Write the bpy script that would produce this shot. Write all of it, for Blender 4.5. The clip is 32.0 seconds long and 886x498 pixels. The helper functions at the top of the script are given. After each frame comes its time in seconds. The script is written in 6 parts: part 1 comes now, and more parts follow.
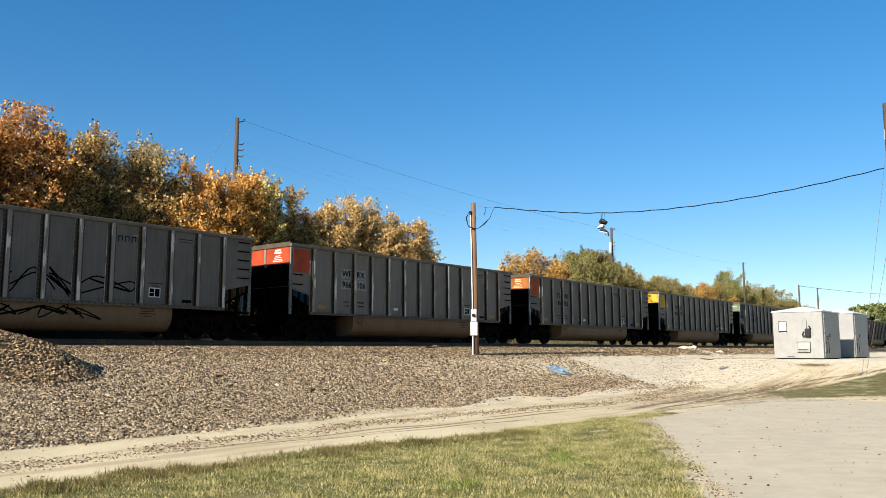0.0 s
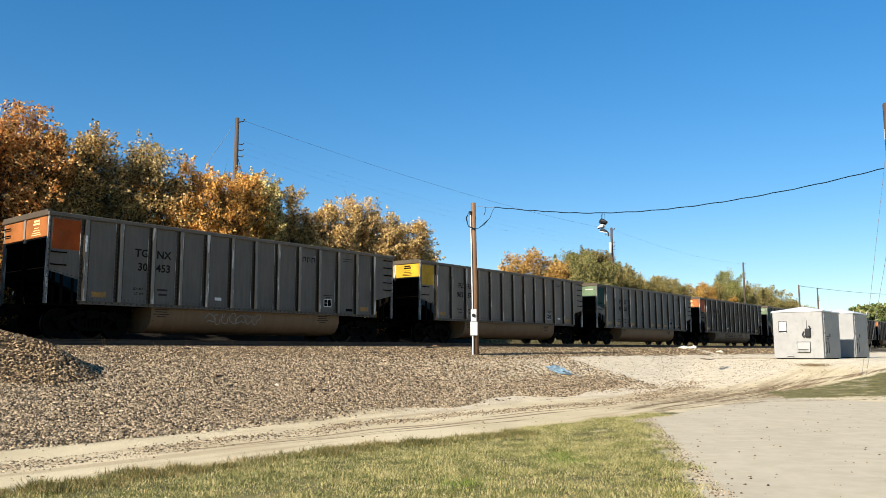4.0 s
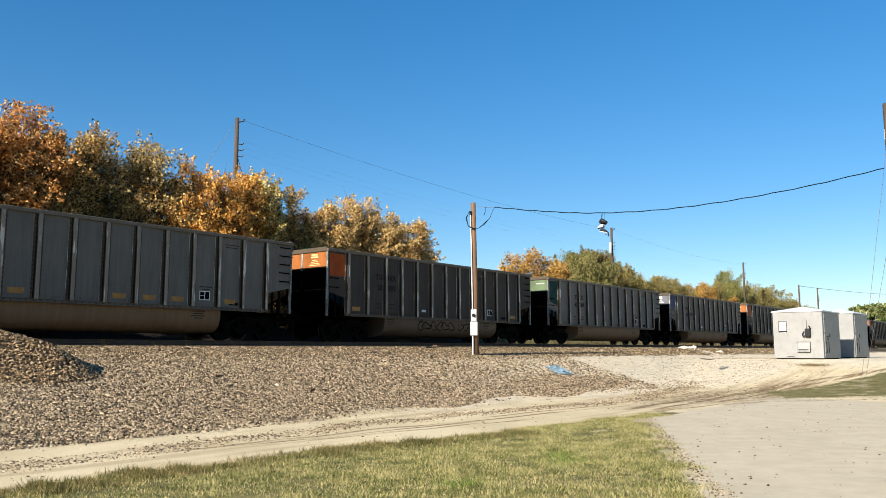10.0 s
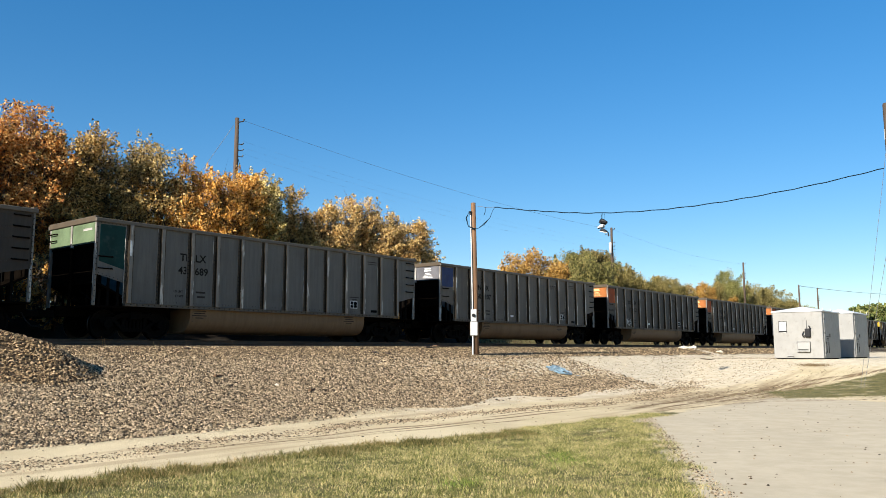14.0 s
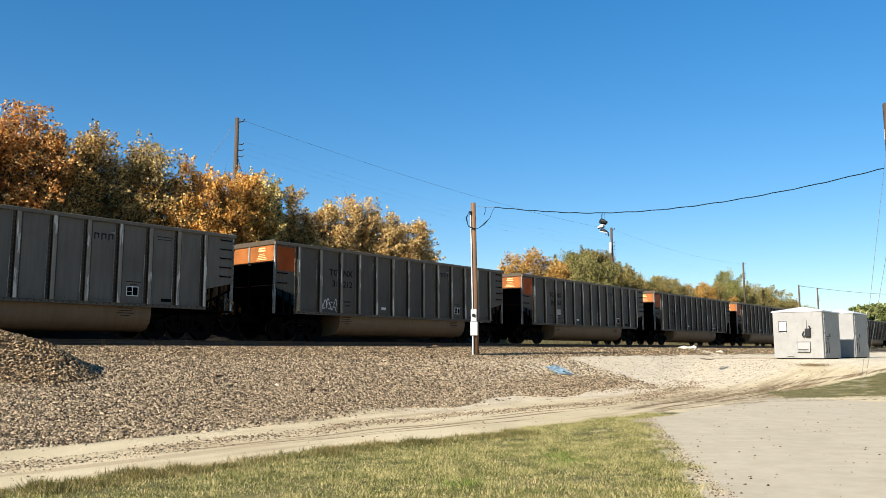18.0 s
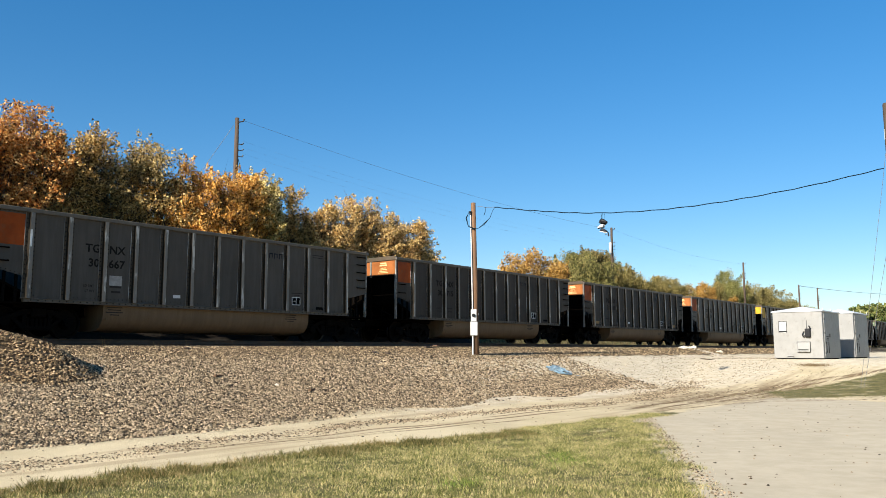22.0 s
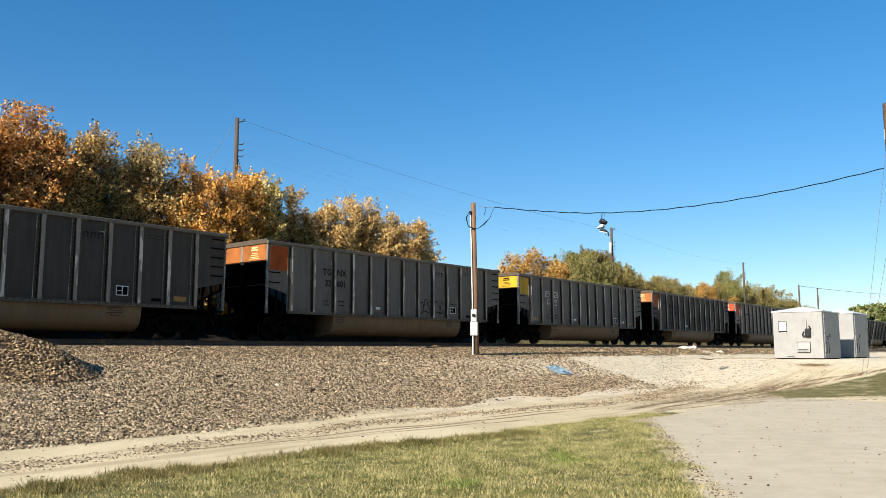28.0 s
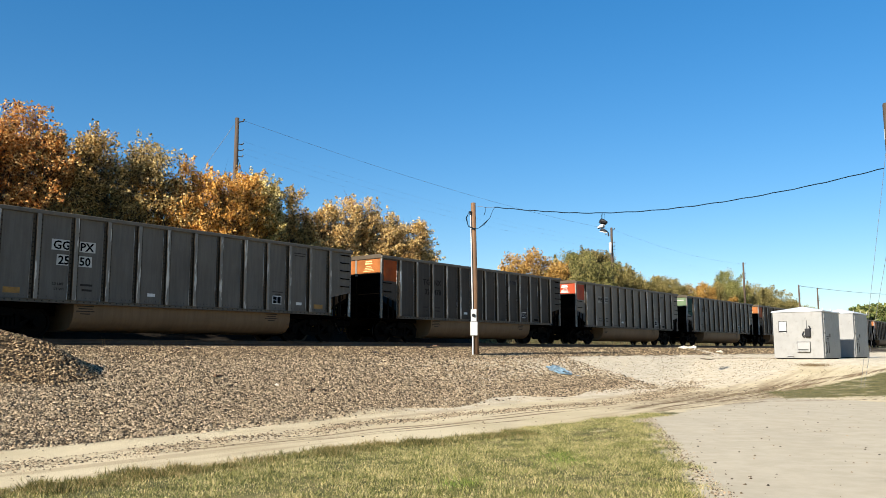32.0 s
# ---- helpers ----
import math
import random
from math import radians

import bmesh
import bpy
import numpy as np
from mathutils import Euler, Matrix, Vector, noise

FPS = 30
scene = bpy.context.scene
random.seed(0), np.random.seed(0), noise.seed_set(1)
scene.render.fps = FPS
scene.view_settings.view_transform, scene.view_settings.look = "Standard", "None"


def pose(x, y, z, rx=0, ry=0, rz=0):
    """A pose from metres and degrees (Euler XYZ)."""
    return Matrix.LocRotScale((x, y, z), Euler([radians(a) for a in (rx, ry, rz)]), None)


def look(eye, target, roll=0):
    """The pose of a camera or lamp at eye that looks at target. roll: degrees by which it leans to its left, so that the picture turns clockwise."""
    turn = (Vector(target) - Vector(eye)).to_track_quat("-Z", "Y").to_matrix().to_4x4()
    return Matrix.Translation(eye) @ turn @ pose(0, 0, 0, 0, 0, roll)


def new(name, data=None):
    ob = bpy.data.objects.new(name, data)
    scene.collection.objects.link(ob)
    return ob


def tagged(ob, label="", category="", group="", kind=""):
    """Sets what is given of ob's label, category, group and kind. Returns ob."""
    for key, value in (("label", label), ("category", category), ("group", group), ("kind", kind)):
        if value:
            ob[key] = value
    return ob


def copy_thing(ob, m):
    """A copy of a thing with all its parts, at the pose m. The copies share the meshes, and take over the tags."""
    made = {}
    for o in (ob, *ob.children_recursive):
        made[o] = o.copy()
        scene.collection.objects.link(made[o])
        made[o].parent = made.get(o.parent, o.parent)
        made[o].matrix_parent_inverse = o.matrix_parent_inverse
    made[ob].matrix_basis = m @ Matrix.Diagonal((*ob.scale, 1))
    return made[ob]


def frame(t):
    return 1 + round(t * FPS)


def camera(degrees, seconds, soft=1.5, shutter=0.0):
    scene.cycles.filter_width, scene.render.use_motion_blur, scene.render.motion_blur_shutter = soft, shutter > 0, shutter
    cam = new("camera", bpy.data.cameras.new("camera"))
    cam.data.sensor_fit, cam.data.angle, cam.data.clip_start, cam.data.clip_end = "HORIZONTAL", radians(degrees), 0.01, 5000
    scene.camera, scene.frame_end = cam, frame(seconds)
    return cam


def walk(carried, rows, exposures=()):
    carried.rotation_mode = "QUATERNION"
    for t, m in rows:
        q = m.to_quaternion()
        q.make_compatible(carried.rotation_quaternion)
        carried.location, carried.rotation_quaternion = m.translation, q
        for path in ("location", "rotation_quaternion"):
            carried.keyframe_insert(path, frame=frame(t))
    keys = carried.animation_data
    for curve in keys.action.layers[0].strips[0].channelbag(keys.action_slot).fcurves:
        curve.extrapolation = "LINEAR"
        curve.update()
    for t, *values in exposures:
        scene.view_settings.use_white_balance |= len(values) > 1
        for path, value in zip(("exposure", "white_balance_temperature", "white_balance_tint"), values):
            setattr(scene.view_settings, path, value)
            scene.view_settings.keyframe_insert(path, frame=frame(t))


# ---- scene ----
# Plan: x runs along the track against the train's way, y across it, z up. The camera stands at x = y = 0.
TRACK_Y = 24.27
HALF_W = 1.5
CAR_PITCH = 16.18
CAR_LEN = 14.42
RAIL_TOP = 0.10

cam = camera(58.76, 32.0, soft=0.35)
EYE = (0.0, 0.0, -0.219)
YAW, PITCH = 50.70, 7.291
CAM_POSE = pose(EYE[0], EYE[1], EYE[2], 90 + PITCH, 0, -YAW)
walk(cam, [(0.0, CAM_POSE), (32.0, CAM_POSE)], exposures=[(0.0, 1.15), (32.0, 1.15)])

# ---- light ----
SUN_EL, SUN_AZ = 24.0, -0.8
world = bpy.data.worlds.new("world")
scene.world = world
world.use_nodes = True
wn = world.node_tree
sky = wn.nodes.new("ShaderNodeTexSky")
sky.sky_type = "NISHITA"
sky.sun_disc = False
sky.sun_elevation = radians(SUN_EL)
sky.sun_rotation = radians(-90 + SUN_AZ)
sky.air_density, sky.dust_density, sky.ozone_density = 1.0, 0.15, 4.0
wn.nodes["Background"].inputs["Strength"].default_value = 0.0985
clear = wn.nodes.new("ShaderNodeHueSaturation")
clear.inputs["Hue"].default_value, clear.inputs["Saturation"].default_value = 0.5035, 1.47
even = wn.nodes.new("ShaderNodeGamma")
even.inputs["Gamma"].default_value = 0.76
wn.links.new(sky.outputs[0], even.inputs["Color"])
wn.links.new(even.outputs[0], clear.inputs["Color"])
wn.links.new(clear.outputs[0], wn.nodes["Background"].inputs[0])
sun = new("sun", bpy.data.lights.new("sun", "SUN"))
sun.data.energy, sun.data.angle, sun.data.color = 5.0, radians(0.5), (1.0, 0.94, 0.85)
SUN_FROM = Vector((-math.cos(radians(SUN_EL)) * math.cos(radians(SUN_AZ)), math.cos(radians(SUN_EL)) * math.sin(radians(SUN_AZ)), math.sin(radians(SUN_EL))))
sun.matrix_world = look(SUN_FROM * 50, (0, 0, 0))


# ---- materials ----
def nodes_of(name):
    m = bpy.data.materials.new(name)
    m.use_nodes = True
    nt = m.node_tree
    return m, nt, nt.nodes["Principled BSDF"]


def node(nt, kind, **props):
    n = nt.nodes.new(kind)
    for k, v in props.items():
        if k == "operation":
            n.operation = v
        elif k == "blend_type":
            n.blend_type = v
        elif k == "data_type":
            n.data_type = v
        elif k == "attribute_name":
            n.attribute_name = v
    return n


def noise_tex(nt, vec, scale, detail=4, rough=0.6):
    n = nt.nodes.new("ShaderNodeTexNoise")
    n.inputs["Scale"].default_value, n.inputs["Detail"].default_value, n.inputs["Roughness"].default_value = scale, detail, rough
    nt.links.new(vec, n.inputs["Vector"])
    return n.outputs["Fac"]


def math_n(nt, op, a, b=None, c=None):
    n = node(nt, "ShaderNodeMath", operation=op)
    for i, v in enumerate((a, b, c)):
        if v is None:
            continue
        if isinstance(v, (int, float)):
            n.inputs[i].default_value = v
        else:
            nt.links.new(v, n.inputs[i])
    return n.outputs[0]


def smooth(nt, v, lo, hi):
    n = nt.nodes.new("ShaderNodeMapRange")
    n.interpolation_type = "SMOOTHSTEP"
    n.inputs[1].default_value, n.inputs[2].default_value = lo, hi
    nt.links.new(v, n.inputs[0])
    return n.outputs[0]


def mix(nt, fac, a, b, kind="MIX"):
    n = nt.nodes.new("ShaderNodeMix")
    n.data_type, n.blend_type = "RGBA", kind
    for sock, v in ((0, fac), (6, a), (7, b)):
        if isinstance(v, (int, float)):
            n.inputs[sock].default_value = v
        elif isinstance(v, tuple):
            n.inputs[sock].default_value = (*v, 1)
        else:
            nt.links.new(v, n.inputs[sock])
    return n.outputs[2]


def ramp(nt, fac, stops):
    n = nt.nodes.new("ShaderNodeValToRGB")
    e = n.color_ramp.elements
    while len(e) < len(stops):
        e.new(0.5)
    for el, (p, c) in zip(e, stops):
        el.position, el.color = p, (*c, 1)
    nt.links.new(fac, n.inputs[0])
    return n.outputs[0]


def bump(nt, bsdf, height, strength, dist):
    n = nt.nodes.new("ShaderNodeBump")
    n.inputs["Strength"].default_value, n.inputs["Distance"].default_value = strength, dist
    nt.links.new(height, n.inputs["Height"])
    nt.links.new(n.outputs[0], bsdf.inputs["Normal"])


def objvec(nt, stretch=(1, 1, 1)):
    tc = nt.nodes.new("ShaderNodeTexCoord")
    mp = nt.nodes.new("ShaderNodeMapping")
    mp.inputs["Scale"].default_value = stretch
    nt.links.new(tc.outputs["Object"], mp.inputs["Vector"])
    return mp.outputs[0]


def surface(name, base, rough=0.6, metal=0.0, wear=None, wear_amt=0.3, scale=2.0, grain=30.0, stretch=(1, 1, 1), relief=0.15, vary=0.25, spec=0.5):
    """Paint, metal, wood or stone: base colour with stains at a large scale and grain at a small one."""
    m, nt, b = nodes_of(name)
    v = objvec(nt, stretch)
    big, small = noise_tex(nt, v, scale, 5), noise_tex(nt, v, grain, 3)
    dark = tuple(c * (1 - vary) for c in base)
    light = tuple(min(1, c * (1 + vary)) for c in base)
    col = mix(nt, smooth(nt, big, 0.3, 0.7), dark, light)
    col = mix(nt, smooth(nt, small, 0.35, 0.75), col, mix(nt, 0.5, col, dark))
    if wear:
        amt = math_n(nt, "MULTIPLY", smooth(nt, noise_tex(nt, v, scale * 2.7, 8, 0.7), 0.5, 0.72), wear_amt)
        col = mix(nt, amt, col, wear)
    nt.links.new(col, b.inputs["Base Color"])
    b.inputs["Metallic"].default_value = metal
    b.inputs["Specular IOR Level"].default_value = spec
    r = math_n(nt, "MULTIPLY_ADD", small, 0.3, rough - 0.15)
    nt.links.new(r, b.inputs["Roughness"])
    bump(nt, b, small, relief, 0.01)
    return m


def car_paint(name, base, rust=(0.09, 0.05, 0.03), metal=0.0, rough=0.5, pale_blotch=False, spec=0.3):
    """Grimy car sides: streaks that run down the sheet, coal dust and some rust."""
    m, nt, b = nodes_of(name)
    tc = nt.nodes.new("ShaderNodeTexCoord")
    info = nt.nodes.new("ShaderNodeObjectInfo")
    off = nt.nodes.new("ShaderNodeVectorMath")
    off.operation = "ADD"
    nt.links.new(tc.outputs["Object"], off.inputs[0])
    nt.links.new(math_n(nt, "MULTIPLY", info.outputs["Random"], 40.0), off.inputs[1])
    mp = nt.nodes.new("ShaderNodeMapping")
    mp.inputs["Scale"].default_value = (3.0, 1.0, 0.25)
    nt.links.new(off.outputs[0], mp.inputs["Vector"])
    streak = noise_tex(nt, mp.outputs[0], 3.0, 6, 0.65)
    blotch = noise_tex(nt, off.outputs[0], 0.7, 4)
    fine = noise_tex(nt, off.outputs[0], 25.0, 3)
    dark, light = tuple(c * 0.89 for c in base), tuple(min(1, c * 1.1) for c in base)
    col = mix(nt, smooth(nt, streak, 0.32, 0.68), dark, light)
    col = mix(nt, math_n(nt, "MULTIPLY", smooth(nt, blotch, 0.4, 0.8), 0.4), col, tuple(c * 0.5 for c in base))
    col = mix(nt, math_n(nt, "MULTIPLY", smooth(nt, fine, 0.58, 0.75), 0.35), col, rust)
    if pale_blotch:
        # pale upright patches placed by noise
        sm = nt.nodes.new("ShaderNodeMapping")
        sm.inputs["Scale"].default_value = (4.0, 4.0, 0.6)
        nt.links.new(off.outputs[0], sm.inputs["Vector"])
        col = mix(nt, math_n(nt, "MULTIPLY", smooth(nt, noise_tex(nt, sm.outputs[0], 1.6, 5, 0.6), 0.54, 0.60), 0.8), col, (0.48, 0.46, 0.41))
    nt.links.new(col, b.inputs["Base Color"])
    b.inputs["Metallic"].default_value = metal
    b.inputs["Specular IOR Level"].default_value = spec
    nt.links.new(math_n(nt, "MULTIPLY_ADD", fine, 0.25, rough - 0.1), b.inputs["Roughness"])
    bump(nt, b, math_n(nt, "ADD", fine, math_n(nt, "MULTIPLY", blotch, 2.0)), 0.12, 0.02)
    return m


def leaf_mat(name, stops, patch_scale=0.45, through_light=0.45):
    m, nt, b = nodes_of(name)
    geo = nt.nodes.new("ShaderNodeNewGeometry")
    tc = nt.nodes.new("ShaderNodeTexCoord")
    patch = noise_tex(nt, tc.outputs["Object"], patch_scale, 3)
    f = math_n(nt, "ADD", math_n(nt, "MULTIPLY", geo.outputs["Random Per Island"], 0.95), math_n(nt, "MULTIPLY_ADD", patch, 1.3, -0.5))
    col = ramp(nt, f, stops)
    nt.links.new(col, b.inputs["Base Color"])
    b.inputs["Roughness"].default_value = 0.5
    b.inputs["Specular IOR Level"].default_value = 0.15
    tr = nt.nodes.new("ShaderNodeBsdfTranslucent")
    nt.links.new(col, tr.inputs["Color"])
    mx = nt.nodes.new("ShaderNodeMixShader")
    mx.inputs[0].default_value = through_light
    nt.links.new(b.outputs[0], mx.inputs[1])
    nt.links.new(tr.outputs[0], mx.inputs[2])
    nt.links.new(mx.outputs[0], nt.nodes["Material Output"].inputs["Surface"])
    return m


def stone_mat(name, stops):
    m, nt, b = nodes_of(name)
    geo = nt.nodes.new("ShaderNodeNewGeometry")
    tc = nt.nodes.new("ShaderNodeTexCoord")
    fine = noise_tex(nt, tc.outputs["Object"], 60.0, 3)
    col = ramp(nt, geo.outputs["Random Per Island"], stops)
    col = mix(nt, math_n(nt, "MULTIPLY", fine, 0.5), col, mix(nt, 0.5, col, (0.08, 0.075, 0.07)))
    nt.links.new(col, b.inputs["Base Color"])
    b.inputs["Roughness"].default_value = 0.9
    b.inputs["Specular IOR Level"].default_value = 0.06
    bump(nt, b, fine, 0.4, 0.01)
    return m


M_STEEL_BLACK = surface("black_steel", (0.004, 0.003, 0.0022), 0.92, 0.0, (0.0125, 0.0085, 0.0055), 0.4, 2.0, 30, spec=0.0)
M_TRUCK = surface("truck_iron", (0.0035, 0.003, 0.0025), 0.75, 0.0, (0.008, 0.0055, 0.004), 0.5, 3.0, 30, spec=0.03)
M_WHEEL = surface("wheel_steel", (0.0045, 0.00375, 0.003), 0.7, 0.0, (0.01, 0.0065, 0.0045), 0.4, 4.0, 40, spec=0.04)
M_TREAD = surface("polished_tread", (0.0173, 0.0162, 0.015), 0.35, 1.0, vary=0.1)
M_TUB = car_paint("tub_dust", (0.168, 0.108, 0.0602), spec=0.12)
M_TUB_DARK = car_paint("tub_grime", (0.085, 0.062, 0.040))
M_POST = car_paint("post_metal", (0.172, 0.157, 0.134), pale_blotch=True, spec=0.15)
M_FLANK_SHADE = car_paint("flank_shade", (0.022, 0.018, 0.013), spec=0.04)
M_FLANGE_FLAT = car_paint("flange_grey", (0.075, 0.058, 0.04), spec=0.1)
M_CHORD = car_paint("chord_steel", (0.108, 0.093, 0.073), spec=0.15)
M_BODIES = {
    "dark": car_paint("body_dark_grey", (0.0575, 0.0485, 0.0401), spec=0.06),
    "mid": car_paint("body_worn_grey", (0.0856, 0.0741, 0.0606), spec=0.08),
    "grey": car_paint("body_grey", (0.127, 0.111, 0.0912), spec=0.1),
    "pale": car_paint("body_pale_worn_grey", (0.165, 0.142, 0.114), spec=0.1),
    "silver": car_paint("body_silver_grey", (0.121, 0.113, 0.0983), spec=0.16),
}
M_PANELS = {
    "orange": surface("panel_orange", (0.27, 0.0518, 0.0074), 0.5, wear=(0.12, 0.0659, 0.0329), wear_amt=0.4, scale=1.5, spec=0.1),
    "red": surface("panel_red", (0.3, 0.0471, 0.0181), 0.5, wear=(0.12, 0.0565, 0.0329), wear_amt=0.3, scale=1.5, spec=0.1),
    "yellow": surface("panel_yellow", (0.407, 0.244, 0.0198), 0.5, wear=(0.148, 0.0923, 0.0263), wear_amt=0.3, scale=1.5, spec=0.1),
    "green": surface("panel_green", (0.1, 0.1365, 0.0741), 0.5, wear=(0.1, 0.113, 0.0659), wear_amt=0.3, scale=1.5, spec=0.1),
    "teal": surface("panel_teal", (0.007, 0.036, 0.032), 0.6, wear=(0.08, 0.09, 0.08), wear_amt=0.3, scale=1.5, spec=0.1),
    "slate": surface("panel_slate", (0.105, 0.1036, 0.1112), 0.5, wear=(0.13, 0.0941, 0.07), wear_amt=0.4, scale=1.5, spec=0.1),
    "blue": surface("panel_blue", (0.035, 0.0518, 0.1235), 0.5, wear=(0.1, 0.0941, 0.0824), wear_amt=0.3, scale=1.5, spec=0.1),
}
M_ENDS = surface("panel_end_orange", (0.25, 0.0866, 0.0247), 0.5, wear=(0.16, 0.0659, 0.0247), wear_amt=0.4, scale=1.5, spec=0.1)
M_INK_CREAM = surface("lettering_cream", (0.56, 0.3954, 0.1647), 0.6)
M_BOLT = surface("dark_bolt", (0.022, 0.019, 0.016), 0.7, spec=0.1)
M_INK = surface("lettering_black", (0.004, 0.004, 0.004), 0.7, spec=0.03)
M_INK_WHITE = surface("lettering_white", (0.62, 0.61, 0.58), 0.6)
M_INK_WORN = surface("lettering_worn_black", (0.021, 0.018, 0.015), 0.7, spec=0.04)
M_INK_GREY = surface("lettering_grey", (0.30, 0.28, 0.25), 0.6)
M_PATCH_WHITE = surface("fresh_white_patch", (0.42, 0.40, 0.36), 0.6, vary=0.1)
M_PATCH = surface("fresh_grey_patch", (0.205, 0.19, 0.16), 0.6)
M_INK_BROWN = surface("lettering_faded", (0.035, 0.028, 0.022), 0.6, spec=0.1)
M_INK_BLUE = surface("emblem_blue", (0.012, 0.013, 0.017), 0.6, spec=0.1)
M_REFLECT = surface("reflector_yellow", (0.27, 0.13, 0.012), 0.5, wear=(0.07, 0.05, 0.03), wear_amt=0.7, scale=4, vary=0.3)
M_STRIPE = surface("pale_stripe", (0.7, 0.69, 0.66), 0.4)
M_PALE_STEEL = surface("pale_weathered_steel", (0.30, 0.285, 0.255), 0.6, 0.0, (0.10, 0.08, 0.06), 0.7, 5.0, 25, (3, 3, 0.6), 0.1, 0.2)
M_WOOD = surface("pole_wood", (0.145, 0.076, 0.035), 0.85, 0.0, (0.042, 0.026, 0.015), 0.95, 3.0, 20, (7, 7, 0.16), 0.6, 0.5)
M_WOOD_OLD = surface("old_pole_wood", (0.065, 0.0424, 0.0264), 0.85, 0.0, (0.08, 0.0471, 0.0288), 0.6, 3.0, 20, (4, 4, 0.25), 0.5, 0.35)
M_BARK = surface("bark", (0.05, 0.037, 0.024), 0.95, scale=4, grain=18, stretch=(1, 1, 0.3), relief=0.8)
M_WHITE = surface("white_box_paint", (0.216, 0.211, 0.194), 0.6, 0.0, (0.135, 0.125, 0.10), 0.6, 1.2, 25, relief=0.05, vary=0.08)
M_GREYBOX = surface("meter_grey", (0.45, 0.44, 0.415), 0.5, 0.1, vary=0.08)
M_BLACK = surface("black_plastic", (0.015, 0.015, 0.016), 0.5, spec=0.15)
M_CABLE = surface("cable_black", (0.006, 0.016, 0.024), 0.7, spec=0.05)
M_WIRE = surface("aged_wire", (0.16, 0.16, 0.17), 0.5, 0.3)
M_CONDUIT = surface("galvanised", (0.5, 0.5, 0.48), 0.45, 0.6, vary=0.1)
M_VENT_SHADE = surface("vent_shade", (0.06, 0.06, 0.055), 0.7, spec=0.1)
# the boxes' white, lightened for the roof in place of light
M_ROOF_LIT = surface("white_box_paint_lit", (0.56, 0.58, 0.58), 0.6, 0.0, (0.35, 0.34, 0.31), 0.5, 1.5, 25, relief=0.05, vary=0.08)
M_RAIL = surface("rail_rust", (0.11, 0.0612, 0.0346), 0.75, 0.2, vary=0.3)
M_TIE = surface("tie_wood", (0.07, 0.0518, 0.0371), 0.95, scale=3, grain=20, vary=0.35, relief=0.6)
M_ROPE = surface("blue_rope", (0.165, 0.27, 0.34), 0.8, wear=(0.6, 0.64, 0.66), wear_amt=0.7, scale=5, vary=0.3)
M_GLASS_INSULATOR = surface("dark_porcelain", (0.05, 0.043, 0.038), 0.4, spec=0.2)
M_BALLAST = stone_mat("ballast_stone", [(0.0, (0.019, 0.0135, 0.00765)), (0.3, (0.142, 0.101, 0.0561)), (0.65, (0.347, 0.252, 0.145)), (1.0, (0.627, 0.473, 0.293))])
M_HEAP = stone_mat("heap_stone", [(0.0, (0.017, 0.010, 0.005)), (0.3, (0.125, 0.08, 0.038)), (0.65, (0.32, 0.21, 0.105)), (1.0, (0.60, 0.42, 0.23))])
M_SHOULDER = stone_mat("shoulder_stone", [(0.0, (0.03, 0.02, 0.011)), (0.4, (0.14, 0.096, 0.05)), (0.75, (0.30, 0.21, 0.112)), (1.0, (0.62, 0.46, 0.27))])
M_BED = surface("stone_bed", (0.14, 0.1036, 0.0659), 0.95, scale=9, grain=28, vary=0.5, relief=1.0, spec=0.1)
M_CLOD = stone_mat("earth_clod", [(0.0, (0.045, 0.0301, 0.0181)), (0.6, (0.1, 0.0659, 0.0371)), (1.0, (0.17, 0.1177, 0.0659))])
M_CHALK = stone_mat("chalk_stone", [(0.0, (0.3, 0.2448, 0.1647)), (0.5, (0.55, 0.4707, 0.3541)), (1.0, (0.75, 0.6685, 0.5271))])


# ---- terrain ----
def sstep(a, b, v):
    u = np.clip((v - a) / (b - a), 0, 1)
    return u * u * (3 - 2 * u)


def ramp_up(a, b, v):
    u = np.clip((v - a) / (b - a), 0, 1)
    return u * u * (3 - 2 * u) * 0.35 + u * 0.65


def ground_z(x, y):
    """Height of the ground: a level yard, a stone slope up to the track, and a pale pad round the boxes."""
    x, y = np.asarray(x, float), np.asarray(y, float)
    slope = -1.8 + 1.66 * ramp_up(13.6, 20.6, y)
    pad = -1.8 + 1.06 * ramp_up(32.5, 45.5, x)
    z = 0.5 * (slope + pad + np.sqrt((slope - pad) ** 2 + 0.01)) - 0.05 * np.exp(-np.abs(slope - pad) * 8)
    z = z + 1.5 * sstep(27.6, 32, y) * (1 - sstep(60, 140, y))
    soft = 0.008 * np.sin(x * 0.9 + y * 0.4) * np.sin(y * 1.1 - x * 0.23) + 0.004 * np.sin(x * 2.3 - y * 1.7)
    flat = 1 - sstep(18.5, 20.5, y) * (1 - sstep(28, 30, y))
    return z + soft * flat


def mesh_np(name, verts, faces, mat, smooth_shade=False):
    """A mesh from numpy arrays of vertices and equal-sided faces."""
    me = bpy.data.meshes.new(name)
    verts, faces = np.asarray(verts, np.float32), np.asarray(faces, np.int32)
    n, k = faces.shape
    me.vertices.add(len(verts))
    me.vertices.foreach_set("co", verts.ravel())
    me.loops.add(n * k)
    me.loops.foreach_set("vertex_index", faces.ravel())
    me.polygons.add(n)
    me.polygons.foreach_set("loop_start", np.arange(0, n * k, k, dtype=np.int32))
    if smooth_shade:
        me.polygons.foreach_set("use_smooth", np.ones(n, bool))
    me.update(calc_edges=True)
    me.materials.append(mat)
    return me


